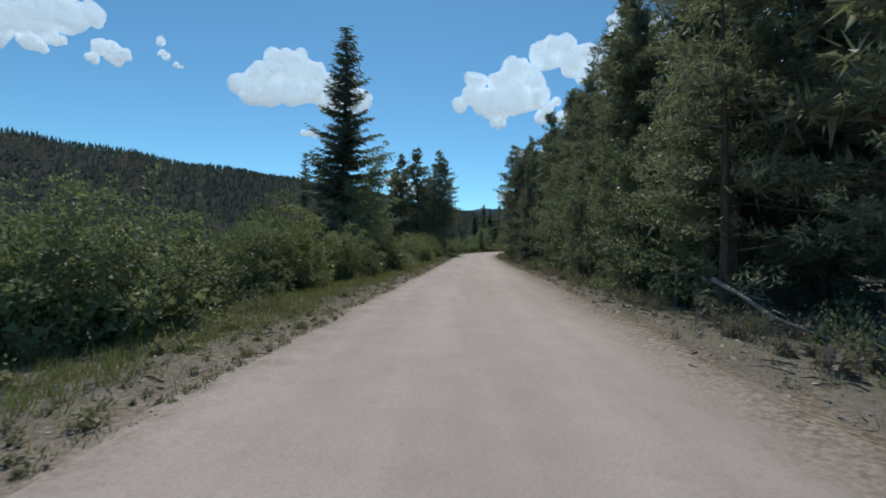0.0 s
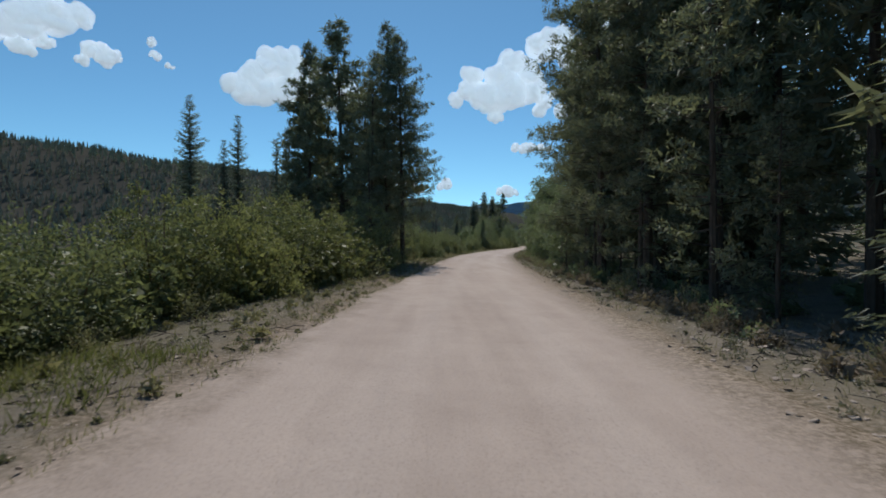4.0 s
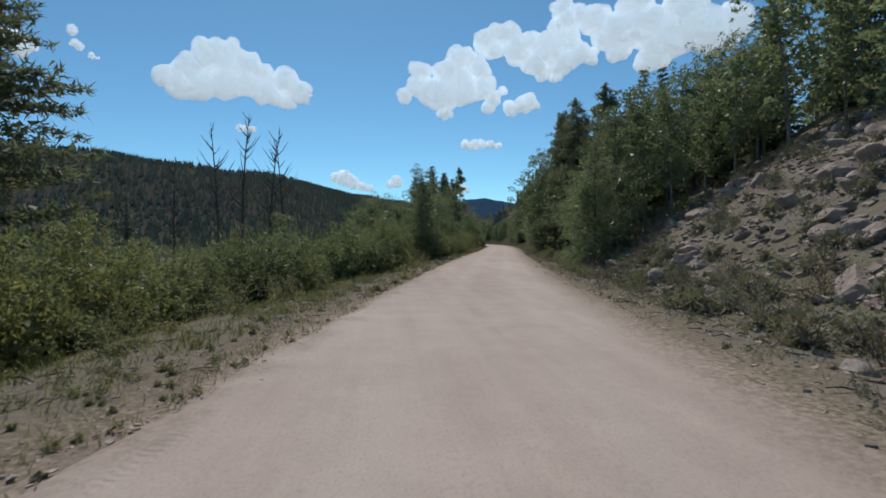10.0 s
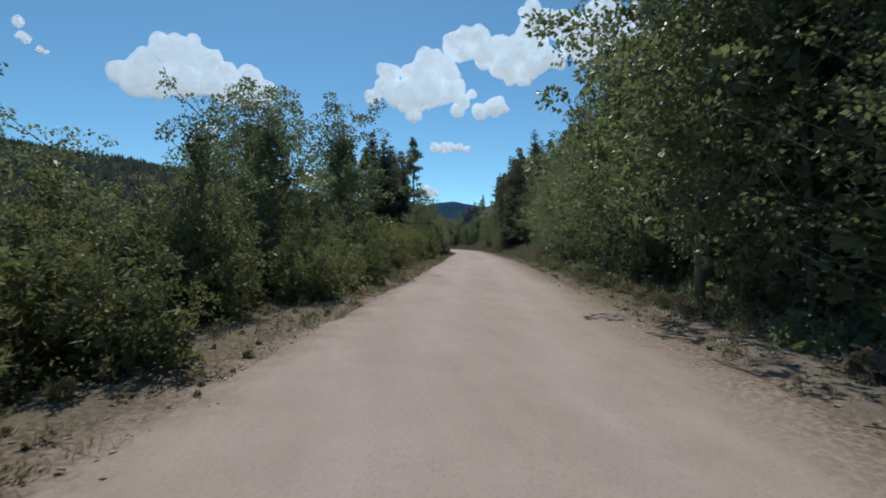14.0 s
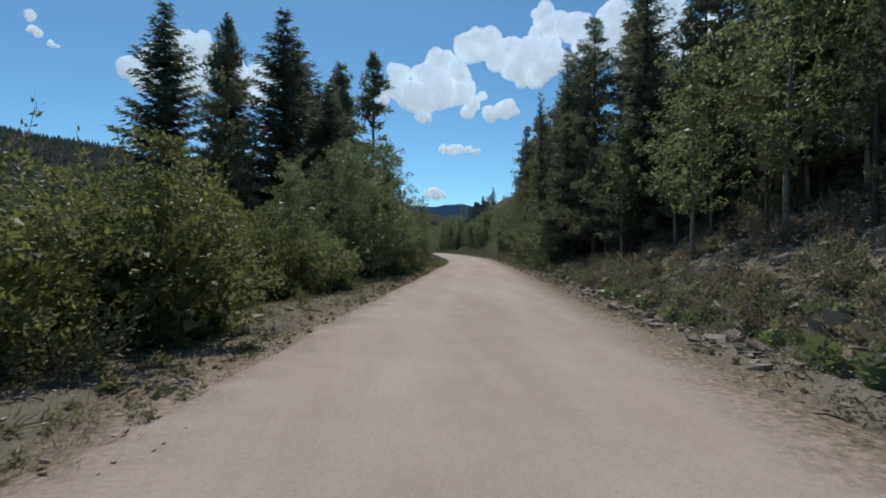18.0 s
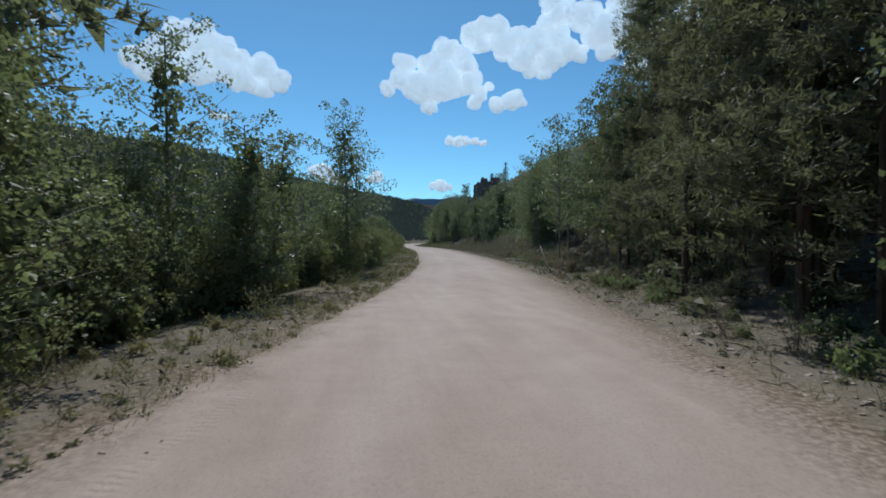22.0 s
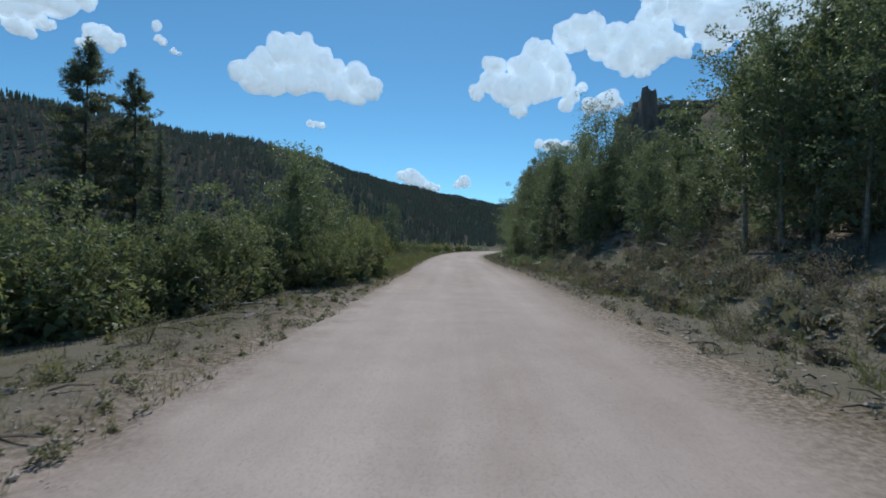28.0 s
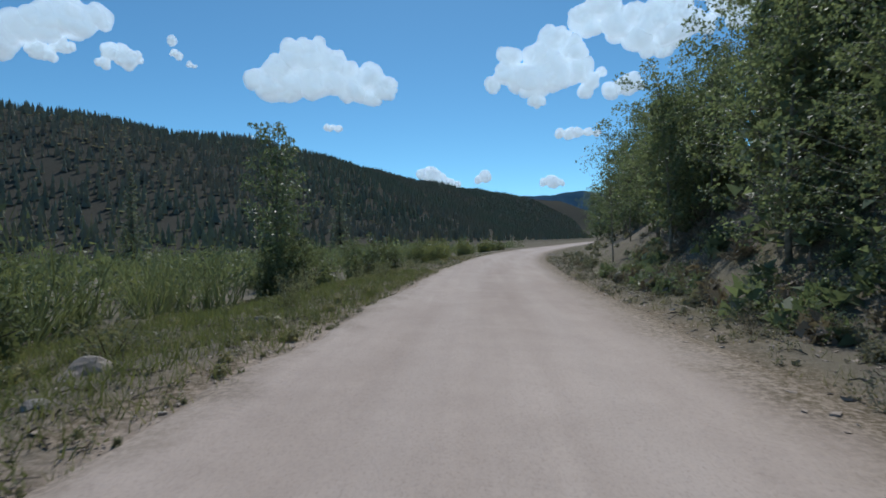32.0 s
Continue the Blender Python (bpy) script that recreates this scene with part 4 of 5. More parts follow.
belt("willow", 368, 386, -11.5, -7.8, 9, 2.3, 3.2)
belt("willow_y", 372, 396, -16, -10, 9, 2.2, 3.0)
put("aspen", 383.8, -9.6, 7.4)
put("aspen", 392, -13, 6.0)
belt("willow_y", 398, 450, -12, -5.0, 18, 1.7, 2.5)
belt("spruce_far", 20, 470, -80, -36, 26, 8, 15)

# ---------------------------------------------------------------- right of the road: forest, aspens, scree, outcrops
belt("pine", 6, 74, 6.2, 10, 20, 10, 16)
belt("spruce", 10, 72, 7.5, 10.5, 7, 12, 17)
belt("spruce_far", 10, 72, 10, 15, 9, 13, 18)
belt("spruce_far", 4, 76, 15, 30, 22, 12, 19)
put("spruce", 50.7, 11.9, 19.1)
for y, d, h, k in ((63.5, 6.6, 14.5, 0), (67.5, 7.4, 16, 1), (71.5, 6.4, 14, 0), (69, 10, 17, 1), (61, 9.5, 16, 0)):
    put("pine_big", y, d, h, k)
for y, d, h, k in ((66, 5.2, 15, 1), (61.5, 5.6, 13.5, 0), (70.5, 5.6, 13.5, 0)):
    put("pine_over", y, d, h, k, 0.95)
belt("pine_low", 60, 76, 5.2, 8.0, 9, 3.0, 5.5)
put("spruce", 49.5, 4.9, 10.6)
belt("pine_low", 8, 72, 4.6, 6.5, 15, 4, 8)
for y, d, h, k in ((8, 8.2, 13, 0), (12.5, 6.4, 12, 1), (17, 7.6, 14, 0), (21, 6.4, 12.5, 1), (26, 8.0, 14, 0), (33, 7.0, 13, 1), (40, 7.4, 14, 0), (15, 11, 15, 1), (23, 11, 16, 0)):
    put("pine_big", y, d, h, k)
belt("aspen_low", 8, 40, 4.8, 7, 5, 4, 6.5)
belt("aspen", 8, 36, 6, 9, 3, 7, 9)
belt("aspen", 108.5, 113, 7, 9, 4, 5.5, 7.5)
belt("sage", 108, 119, 4.6, 10, 20, 0.4, 0.8)
belt("dry", 108, 119, 4.4, 8, 14, 0.4, 0.8)
belt("aspen_low", 74, 98, 4.7, 7.5, 18, 3.6, 5.2)
belt("aspen_low", 97, 108, 5.2, 7.5, 8, 4.0, 6.0)
belt("aspen", 78, 98, 6.5, 9.5, 9, 5.2, 6.6)
for y, d, h, k in ((99.6, 6.6, 8.7, 0), (102.4, 6.4, 9.2, 1), (105, 7.2, 8.6, 0), (101, 8.6, 8.6, 1), (107, 8.6, 8.4, 1)):
    put("aspen_full", y, d, h, k, 0.9)
put("pine", 79, 6.8, 12, 1)
belt("pine", 98, 108, 12, 15, 2, 6, 7)
belt("spruce_far", 85, 135, 19, 38, 24, 5.5, 9)
belt("aspen_low", 137, 150, 4.9, 8, 8, 3.8, 6)
belt("aspen_b", 137, 152, 9, 16, 16, 6, 9)
belt("spruce_far", 140, 162, 12, 22, 14, 6, 9)
for y, d, h, k in ((153, 9.4, 12, 0), (156.5, 7.6, 13, 1), (160.5, 6.6, 13, 0), (165, 8.0, 14, 1), (170, 8.8, 13, 0)):
    put("pine_big", y, d, h, k)
for y, d, h in ((172, 10.5, 13), (175, 10.5, 14), (182, 9.5, 14)):
    put("pine_big", y, d, h)
for y, d, h, k in ((171.4, 6.2, 12.5, 1), (180, 6.2, 9.6, 0), (184, 7.2, 10, 1)):
    put("aspen_full", y, d, h, k)
put("aspen_full", 168.5, 4.8, 11, 0, 1.1, overhang=True)
put("aspen_full", 178, 6.6, 11.0, 1, 1.0)
belt("pine_low", 138, 150, 5.5, 9, 5, 5, 8)
belt("spruce_far", 130, 215, 12, 40, 44, 9, 15)
belt("aspen", 149, 164, 6.4, 11, 9, 7.5, 9.5)
belt("pine", 158, 174, 6, 11, 8, 11, 15)
belt("aspen_low", 163, 200, 4.7, 7.5, 22, 4.4, 7)
belt("aspen", 166, 204, 6.5, 11, 14, 7.5, 10)
belt("spruce", 226, 246, 6, 12, 6, 12, 16)
put("pine_big", 231.5, 7.4, 15, 0)
put("pine_big", 235, 7.2, 14, 1)
put("spruce", 237.1, 4.4, 13, 0, 0.7)
belt("spruce_far", 212, 262, 14, 40, 26, 8, 14)
belt("spruce_far", 282, 345, 38, 60, 22, 5, 9)
belt("aspen", 218, 232, 7.0, 9, 4, 5.5, 7.5)
for y, d, h, k in ((221, 13, 13, 1), (214, 12.5, 12, 0), (217.5, 11.5, 12, 1), (229, 9.6, 14, 1), (243, 8.5, 15, 0), (247, 7.4, 14, 1), (252, 7.8, 14, 0), (256.5, 7.0, 13, 1)):
    put("pine_big", y, d, h, k)
belt("aspen_b", 207, 230, 9.0, 14, 15, 6.5, 9.5)
belt("spruce_far", 206, 232, 14, 20, 9, 9, 14)
belt("pine", 207, 228, 10.5, 14, 4, 10, 13)
belt("pine_low", 208, 228, 9, 12.5, 8, 4, 7)
belt("aspen_far", 204, 246, 11.5, 20, 34, 6, 9)
belt("spruce_far", 206, 250, 12, 26, 22, 11, 16)
belt("aspen_far", 112, 150, 14, 26, 24, 5, 8)
belt("pine", 236, 262, 5.6, 11, 12, 10, 15)
belt("aspen_low", 234, 251, 4.6, 7.0, 9, 3.5, 6.2)
belt("pine_low", 250, 264, 5.2, 7.0, 8, 4.0, 6.5)
put("pine_big", 254, 5.9, 14.5, 0, 0.8)
put("pine_big", 259.5, 6.4, 13.5, 1, 0.8)
belt("aspen_low", 286, 293, 6.5, 9.5, 7, 3.2, 4.6)
belt("aspen_thin", 270, 288, 5.2, 9.5, 9, 6.0, 8.0)
belt("aspen_b", 261, 280, 8.0, 13, 12, 6.5, 9.0)
belt("aspen_b", 280, 292, 11, 14, 4, 5.5, 7.5)
for y, d, h, k in ((263.5, 7.0, 12, 0), (267, 8.4, 13, 1), (262, 11, 14, 1)):
    put("pine_big", y, d, h, k)
for y, d, h, k in ((265.4, 6.2, 9, 0), (269, 6.8, 8.6, 1), (288.5, 7.4, 8.4, 0), (291.5, 8.4, 8, 1)):
    put("aspen_full", y, d, h, k, 0.85)
belt("aspen_thin", 287, 293.5, 6, 9, 4, 6, 7.5)
belt("aspen_far", 296, 316, 14, 26, 10, 2.6, 4.0)
belt("aspen_far", 316, 342, 10, 20, 26, 3.4, 5.4)
belt("aspen", 322, 331, 7.2, 9, 5, 5.4, 6.8)
belt("aspen_b", 324, 331, 8.8, 13, 9, 5.4, 6.8)
belt("aspen_b", 332, 338, 11.6, 14.5, 7, 5.2, 6.2)
belt("aspen_low", 318, 350, 7.5, 11, 18, 3.0, 4.4)
for y, d, h in ((345, 8.4, 7.9), (346.4, 9.2, 7.2), (344.2, 9.3, 6.6)):
    put("aspen_thin", y, d, h)
belt("aspen_low", 338, 351, 6.5, 9.5, 9, 3.6, 4.8)
belt("aspen", 351.5, 376, 6.6, 10.5, 18, 5.8, 7.6)
belt("pine_low", 344, 358, 5.4, 7.4, 8, 3.0, 4.8)
belt("pine_low", 346, 364, 6.4, 8.6, 7, 4.4, 6.2)
belt("aspen_low", 351, 374, 6.0, 8.0, 12, 3.6, 5.5)
belt("pine_low", 360, 378, 6.5, 10, 8, 6, 9)
belt("spruce_far", 388, 470, 20, 50, 26, 8, 13)
belt("aspen_low", 381, 420, 7.0, 11, 14, 4.5, 6.5)
belt("aspen_thin", 378, 392, 5.6, 8.5, 5, 5.5, 7.5)
belt("aspen_far", 380, 460, 8, 26, 30, 5, 8)
for y, d, h, k in ((381, 6.6, 7.2, 0), (377, 8.5, 8.4, 1), (373.5, 8.4, 8.8, 0), (384.5, 8.0, 6.4, 1), (370, 7.6, 7.8, 1), (366, 7.8, 7.4, 0), (361, 7.4, 7.0, 1), (355, 7.2, 6.4, 0)):
    put("aspen_full", y, d, h, k)
belt("aspen_low", 351, 366, 5.4, 6.6, 6, 2.6, 4.0)
belt("aspen_low", 375, 387, 8.6, 11.5, 7, 4.2, 6.0)
belt("sage", 118, 140, 5, 14, 30, 0.5, 0.9)
belt("sage", 202, 232, 5, 14, 46, 0.5, 0.9)
belt("sage", 284, 345, 4.9, 22, 120, 0.5, 1.0)
belt("dry", 116, 142, 4.5, 12, 16, 0.4, 0.8)
belt("dry", 200, 235, 4.4, 10, 24, 0.4, 0.9)
belt("dry", 284, 376, 4.4, 12, 50, 0.4, 0.9)
belt("green", 4, 200, 4.0, 5.0, 55, 0.3, 0.8)
belt("green", 200, 400, 4.2, 5.2, 30, 0.25, 0.6)
belt("dry", 4, 400, 3.7, 4.8, 70, 0.25, 0.6)
belt("green", 4, 400, -6.0, -4.2, 110, 0.35, 0.9)
belt("dry", 50, 345, -4.6, -3.7, 40, 0.12, 0.3)
outcrop([(354.0, 14.4, 14.4, 1.5, 1.4), (354.4, 14.6, 12.9, 2.4, 2.2), (355.2, 16.2, 13.2, 2.6, 2.4), (356.2, 17.8, 13.9, 2.6, 2.4), (357.4, 19.6, 14.2, 2.8, 2.6), (358.4, 21.4, 14.6, 2.6, 2.4), (354.6, 13.0, 10.8, 2.6, 2.0), (353.4, 15.4, 11.2, 2.6, 1.6), (354.6, 17.4, 11.9, 2.6, 1.8)], "dark castle-like rock outcrop with a pillar on the crest")
outcrop([(368.0, 18.6, 17.2, 2.2, 2.0), (367.2, 17.2, 15.6, 2.6, 2.4), (369.2, 20.2, 16.4, 2.8, 2.6), (370.4, 22.0, 17.6, 3.0, 2.6)], "dark jagged rock outcrop above the trees")
outcrop([(371.0, 12.9, 11.2, 2.0, 2.0), (372.0, 14.2, 11.0, 2.4, 2.0)], "small dark rock outcrop above the aspens")
put("rock", 152.9, -4.2, 0.46, 2, 0.8, label="large pale rock beside the willows")
for k in range(190):
    put("scree", RNG.uniform(116, 139), 5.4 + 10.5 * RNG.random(), 0.2 + 0.5 * RNG.random() ** 1.6, wide=RNG.uniform(0.8, 1.3))
for k in range(26):
    put("scree", RNG.uniform(121, 129), RNG.uniform(10.5, 15), RNG.uniform(0.4, 0.9), sink=0.15, label="large broken block at the head of the scree")
for k in range(80):
    put("scree", RNG.uniform(202, 233), 3.9 + 7 * RNG.random() ** 1.4, 0.10 + 0.28 * RNG.random() ** 2)
for k in range(60):
    put("rock", RNG.uniform(205, 226), 3.6 + 4.5 * RNG.random() ** 1.5, 0.07 + 0.18 * RNG.random() ** 2)
for y, d, h in ((211, 9.6, 1.2), (212.5, 10.8, 1.5), (209.5, 10.8, 1.1), (213.5, 9.4, 0.8)):
    put("cliff", y, d, h, sink=0.3, label="large dark boulder on the slope among shrubs")
for y, d, h in ((218.7, 3.9, 0.3), (217.6, 4.2, 0.34), (220.4, 3.7, 0.22), (216.4, 4.3, 0.3), (215.4, 4.2, 0.24), (222.3, 4.0, 0.2), (337.6, -3.9, 0.26), (340.5, 4.0, 0.3), (365.7, -3.9, 0.2), (369.5, -4.6, 0.24), (371.2, -4.5, 0.2), (366.9, -4.5, 0.42), (370, -4.3, 0.2), (374, -4.0, 0.18), (378, -3.9, 0.2), (383, -3.8, 0.22), (368.6, -4.4, 0.16), (372, -4.6, 0.14), (376, -4.4, 0.15), (288.4, -4.9, 0.6), (284, -4.4, 0.25), (77, 4.1, 0.3), (76.2, -5.4, 0.4), (118.5, 4.2, 0.3), (112.4, 4.3, 0.35)):
    put("rock", y, d, h)
put("willow_y", 152.6, 4.2, 1.15, label="small yellow green bush at the forest edge")
put("willow_y", 59.0, 4.2, 0.6, label="small yellow green bush at the forest edge")
branch("fallen_branch", (267.5, 3.8, 0.0), (269.1, 3.55, 1.25), 0.035, 1, 2)
branch("fallen_branch", (281.4, 3.6, 0.06), (277.0, 4.5, 0.16), 0.045, 2)
branch("fallen_branch", (10.6, 5.0, 0.85), (7.4, 5.3, 0.12), 0.05, 3)
branch("fallen_branch", (343.0, 6.4, 0.35), (340.6, 5.2, 0.08), 0.05, 4)
branch("fallen_branch", (234.6, 4.6, 0.3), (233.6, 4.2, 0.06), 0.03, 5, 2)
branch("fallen_branch", (100.4, -5.6, 0.5), (99.0, -5.0, 0.05), 0.06, 6, 2)
for k in range(16):
    y, d = RNG.uniform(5, 380), RNG.uniform(4.6, 6.0) * RNG.choice((1, 1, -1))
    branch("fallen_branch", (y, d, RNG.uniform(0.1, 0.5)), (y + RNG.uniform(-2, 2), d + RNG.uniform(-0.4, 0.8), 0.05), RNG.uniform(0.02, 0.05), 20 + k)
for k in range(70):
    put("rock", RNG.uniform(4, 395), RNG.choice([RNG.uniform(-5.0, -3.7), RNG.uniform(3.6, 4.6)]), RNG.uniform(0.08, 0.28))


# bushes that crowd the road's edge
for y, d, h, w in ((162.6, -4.5, 2.3, 0.9), (165.2, -4.3, 2.0, 0.95), (172.4, -4.4, 2.2, 0.9), (174.8, -4.3, 1.9, 0.9), (177.6, -4.5, 2.3, 0.95)):
    put("willow", y, d, h, None, w, overhang=True)
for y, d, h, w in ((173.6, 5.4, 4.6, 1.0), (175.8, 5.2, 5.2, 1.0), (178.4, 5.4, 5.6, 1.0)):
    put("aspen_low", y, d, h, None, w, overhang=True)
for y, d, h, w in ((226.4, -4.8, 4.4, 0.95), (228.8, -4.6, 4.8, 1.0), (231.8, -4.5, 4.2, 0.95)):
    put("aspen_low", y, d, h, None, w, overhang=True)
for y, d, h, w in ((228.2, -4.0, 1.7, 0.8), (230.4, -4.1, 1.9, 0.85), (234.2, -4.2, 2.1, 0.9)):
    put("willow", y, d, h, None, w, overhang=True)
put("rock", 287.8, -5.4, 0.72, 1, 1.0, label="large pale rock below the willows")
for y, d, h in ((286.6, -5.4, 0.24), (287.6, -5.2, 0.3), (289.6, -5.3, 0.26), (290.6, -5.0, 0.2), (285.2, -5.6, 0.3), (291.8, -5.2, 0.32)):
    put("rock", y, d, h)
for y, d, h, w in ((330.6, -4.7, 2.2, 0.9), (332.8, -4.4, 2.5, 0.95), (335.2, -4.3, 2.6, 0.9)):
    put("willow", y, d, h, None, w, overhang=True)
put("willow_y", 337.0, -4.6, 2.9, None, 0.8, overhang=True)
for y, d, h, w in ((85.6, -5.6, 2.2, 0.9), (88.8, -4.5, 1.9, 0.9), (91.2, -4.4, 2.1, 0.9)):
    put("willow", y, d, h, None, w, overhang=True)

# ---------------------------------------------------------------- woods on the far slope, far range, clouds
def far_woods():
    rng = np.random.default_rng(5)
    n = 110000
    xy = np.stack([rng.uniform(-640, 260, n), rng.uniform(150, 1500, n)], 1)
    cx, _, _, c = line(xy[:, 1])
    land = height(xy[:, 0], xy[:, 1])
    gone = -(xy[:, 0] - cx)
    xy = xy[(gone > 45) & (land > 1.5) & (rng.uniform(0, 1, n) < np.clip(0.35 + 160 / np.hypot(gone, 1), 0.5, 1))][:46000]
    z = height(xy[:, 0], xy[:, 1])
    verts, faces = [], []
    for (x, y), zz in zip(xy, z):
        h = rng.uniform(3.2, 6.5)
        r = h * rng.uniform(0.17, 0.26)
        for lo, hi, w in ((0.05, 0.55, 1.0), (0.4, 1.0, 0.66)):
            b = len(verts)
            for j in range(4):
                a = 6.283 * j / 4 + rng.uniform(-0.3, 0.3)
                g = r * w * rng.uniform(0.7, 1.2)
                verts.append((x + math.cos(a) * g, y + math.sin(a) * g, zz + h * (lo + rng.uniform(-0.05, 0.05))))
            verts.append((x, y, zz + h * hi))
            faces += [(b + j, b + (j + 1) % 4, b + 4) for j in range(4)]
    me = bpy.data.meshes.new("far_woods")
    me.from_pydata(verts, [], faces)
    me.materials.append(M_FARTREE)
    return tagged(new("far_woods", me), "dark conifer forest covering the far slope, paled in colour for haze", "forest", kind="stuff")


far_woods()


def scatter_clumps(name, label, leaf, seed, n, y0, y1, d0, d1, lo, hi, leaves=110, fine=1.0):
    """Shrubs too many to count, as one mesh of leaf clumps that stand on the land."""
    rng = np.random.default_rng(seed)
    y = rng.uniform(y0, y1, n)
    d = d0 + (d1 - d0) * rng.uniform(0, 1, n) ** 1.25
    cx, _, _, c = line(y)
    x = cx + d / c
    z = height(x, y)
    g = Geo()
    for k in range(n):
        h = rng.uniform(lo, hi)
        w = h * rng.uniform(0.55, 0.9)
        u = rng.normal(size=(leaves, 3))
        u /= np.linalg.norm(u, axis=1, keepdims=True)
        u[:, 2] = np.abs(u[:, 2])
        r = rng.uniform(0.45, 1.05, leaves)[:, None] * (0.8 + 0.35 * np.sin(3 * u[:, :1] + k) * np.cos(4 * u[:, 1:2]))
        here = np.array([x[k], y[k], z[k]])
        if fine < 0.35 and hi > 0.3:
            # dense inside, so that each clump reads as a rounded mound
            v = rng.normal(size=(26, 3))
            v /= np.linalg.norm(v, axis=1, keepdims=True)
            v[:, 2] = np.abs(v[:, 2])
            g.leaves(here + v * np.array([w, w, h]) * rng.uniform(0.2, 0.62, 26)[:, None], rng.normal(size=(26, 3)), 0.34 * h, 0.28 * h, rng)
        g.leaves(here + u * np.array([w, w, h]) * r, u + rng.normal(size=(leaves, 3)) * 0.7, (0.16 + 0.07 * h) * fine, (0.10 + 0.045 * h) * fine, rng)
    return tagged(new(name, g.mesh(name, leaf)), label, "shrubs", kind="stuff")


scatter_clumps("valley_thicket", "green willow thickets over the valley floor", M_WILLOW, 31, 620, 6, 470, -15, -95, 1.7, 3.2, 150)
scatter_clumps("yellow_thicket", "yellow green willow thickets over the valley floor", M_YELLOW, 32, 260, 40, 470, -13, -70, 1.5, 2.8, 150)
scatter_clumps("meadow_thicket", "green willow thickets behind the roadside meadow", M_WILLOW, 59, 190, 300, 430, -11, -42, 1.8, 3.0, 330, 0.5)
scatter_clumps("hillside_brush", "grey green brush covering the hillside", M_SAGE, 33, 1000, 143, 420, 9.5, 50, 0.4, 1.0, 50)
scatter_clumps("scree_brush", "grey green sage between the scree blocks", M_SAGE, 37, 300, 112, 142, 4.6, 18, 0.3, 0.8, 260, 0.3)
scatter_clumps("slope_brush", "grey brown brush over the stony slope", M_DRY, 38, 330, 198, 240, 4.6, 16, 0.4, 1.0, 280, 0.3)
scatter_clumps("stony_slope_sage", "grey green sage over the stony slope", M_SAGE, 45, 330, 198, 240, 4.6, 16, 0.4, 1.0, 280, 0.3)
scatter_clumps("slope_sage", "grey green sage over the open slope", M_SAGE, 39, 520, 268, 345, 4.9, 24, 0.4, 1.0, 240, 0.32)
scatter_clumps("aspen_foot_brush", "brown grey brush beneath the thin aspens", M_DRY, 58, 240, 260, 300, 4.8, 15, 0.35, 0.9, 240, 0.3)
scatter_clumps("hillside_scrub", "dark green scrub covering the hillside", M_ASPEN, 34, 520, 100, 460, 10, 70, 1.2, 3.2, 110)
scatter_clumps("open_slope_scrub", "low green scrub dotting the open slope", M_ASPEN, 54, 330, 286, 350, 9, 34, 0.7, 2.0, 130, 0.6)
scatter_clumps("forest_undergrowth", "low green undergrowth beneath the trees", M_ASPEN, 35, 300, 2, 112, 4.5, 14, 0.3, 1.0, 240, 0.28)
scatter_clumps("forest_undergrowth", "low green undergrowth beneath the aspens", M_ASPEN, 48, 240, 141, 202, 4.5, 13, 0.3, 1.0, 240, 0.28)
scatter_clumps("forest_undergrowth", "low green undergrowth on the slope foot", M_SAGE, 49, 460, 236, 410, 4.5, 15, 0.3, 0.9, 260, 0.26)
scatter_clumps("valley_scrub", "grey green scrub at the foot of the far slope", M_WILLOW, 53, 330, 330, 520, -16, -85, 1.8, 3.4, 150, 0.8)
scatter_clumps("slope_foot_brush", "brown dry brush at the foot of the trees", M_DRY, 51, 420, 264, 384, 4.5, 11, 0.3, 0.9, 260, 0.26)
scatter_clumps("slope_foot_shrubs", "green low shrubs at the foot of the trees", M_ASPEN, 52, 200, 346, 384, 4.6, 10, 0.3, 1.1, 240, 0.3)
scatter_clumps("edge_undergrowth", "brown and green low growth at the forest edge", M_DRY, 55, 420, 2, 112, 4.0, 7.0, 0.2, 0.6, 170, 0.28)
scatter_clumps("edge_undergrowth", "brown and green low growth at the aspen edge", M_DRY, 56, 420, 134, 204, 4.1, 7.0, 0.2, 0.6, 170, 0.28)
scatter_clumps("edge_undergrowth", "low green growth at the forest edge", M_ASPEN, 57, 420, 134, 290, 4.2, 7.5, 0.25, 0.7, 220, 0.28)
scatter_clumps("pine_undergrowth", "dark low growth beneath the big pines", M_PINE, 50, 200, 68, 92, -5.2, -18, 0.25, 0.8, 90, 0.6)
scatter_clumps("verge_weeds", "low green weeds where the verge meets the bushes", M_VERGE, 46, 4600, 2, 402, -2.75, -5.2, 0.03, 0.2, 44, 0.24)
scatter_clumps("verge_scrub", "low grey green plants along the stony verge", M_SAGE, 47, 1700, 2, 402, 3.2, 5.2, 0.04, 0.26, 56, 0.24)
scatter_clumps("verge_plants", "low leafy plants along the verge", M_GRASS, 36, 1200, 2, 410, -3.0, -10, 0.08, 0.38, 90, 0.26)


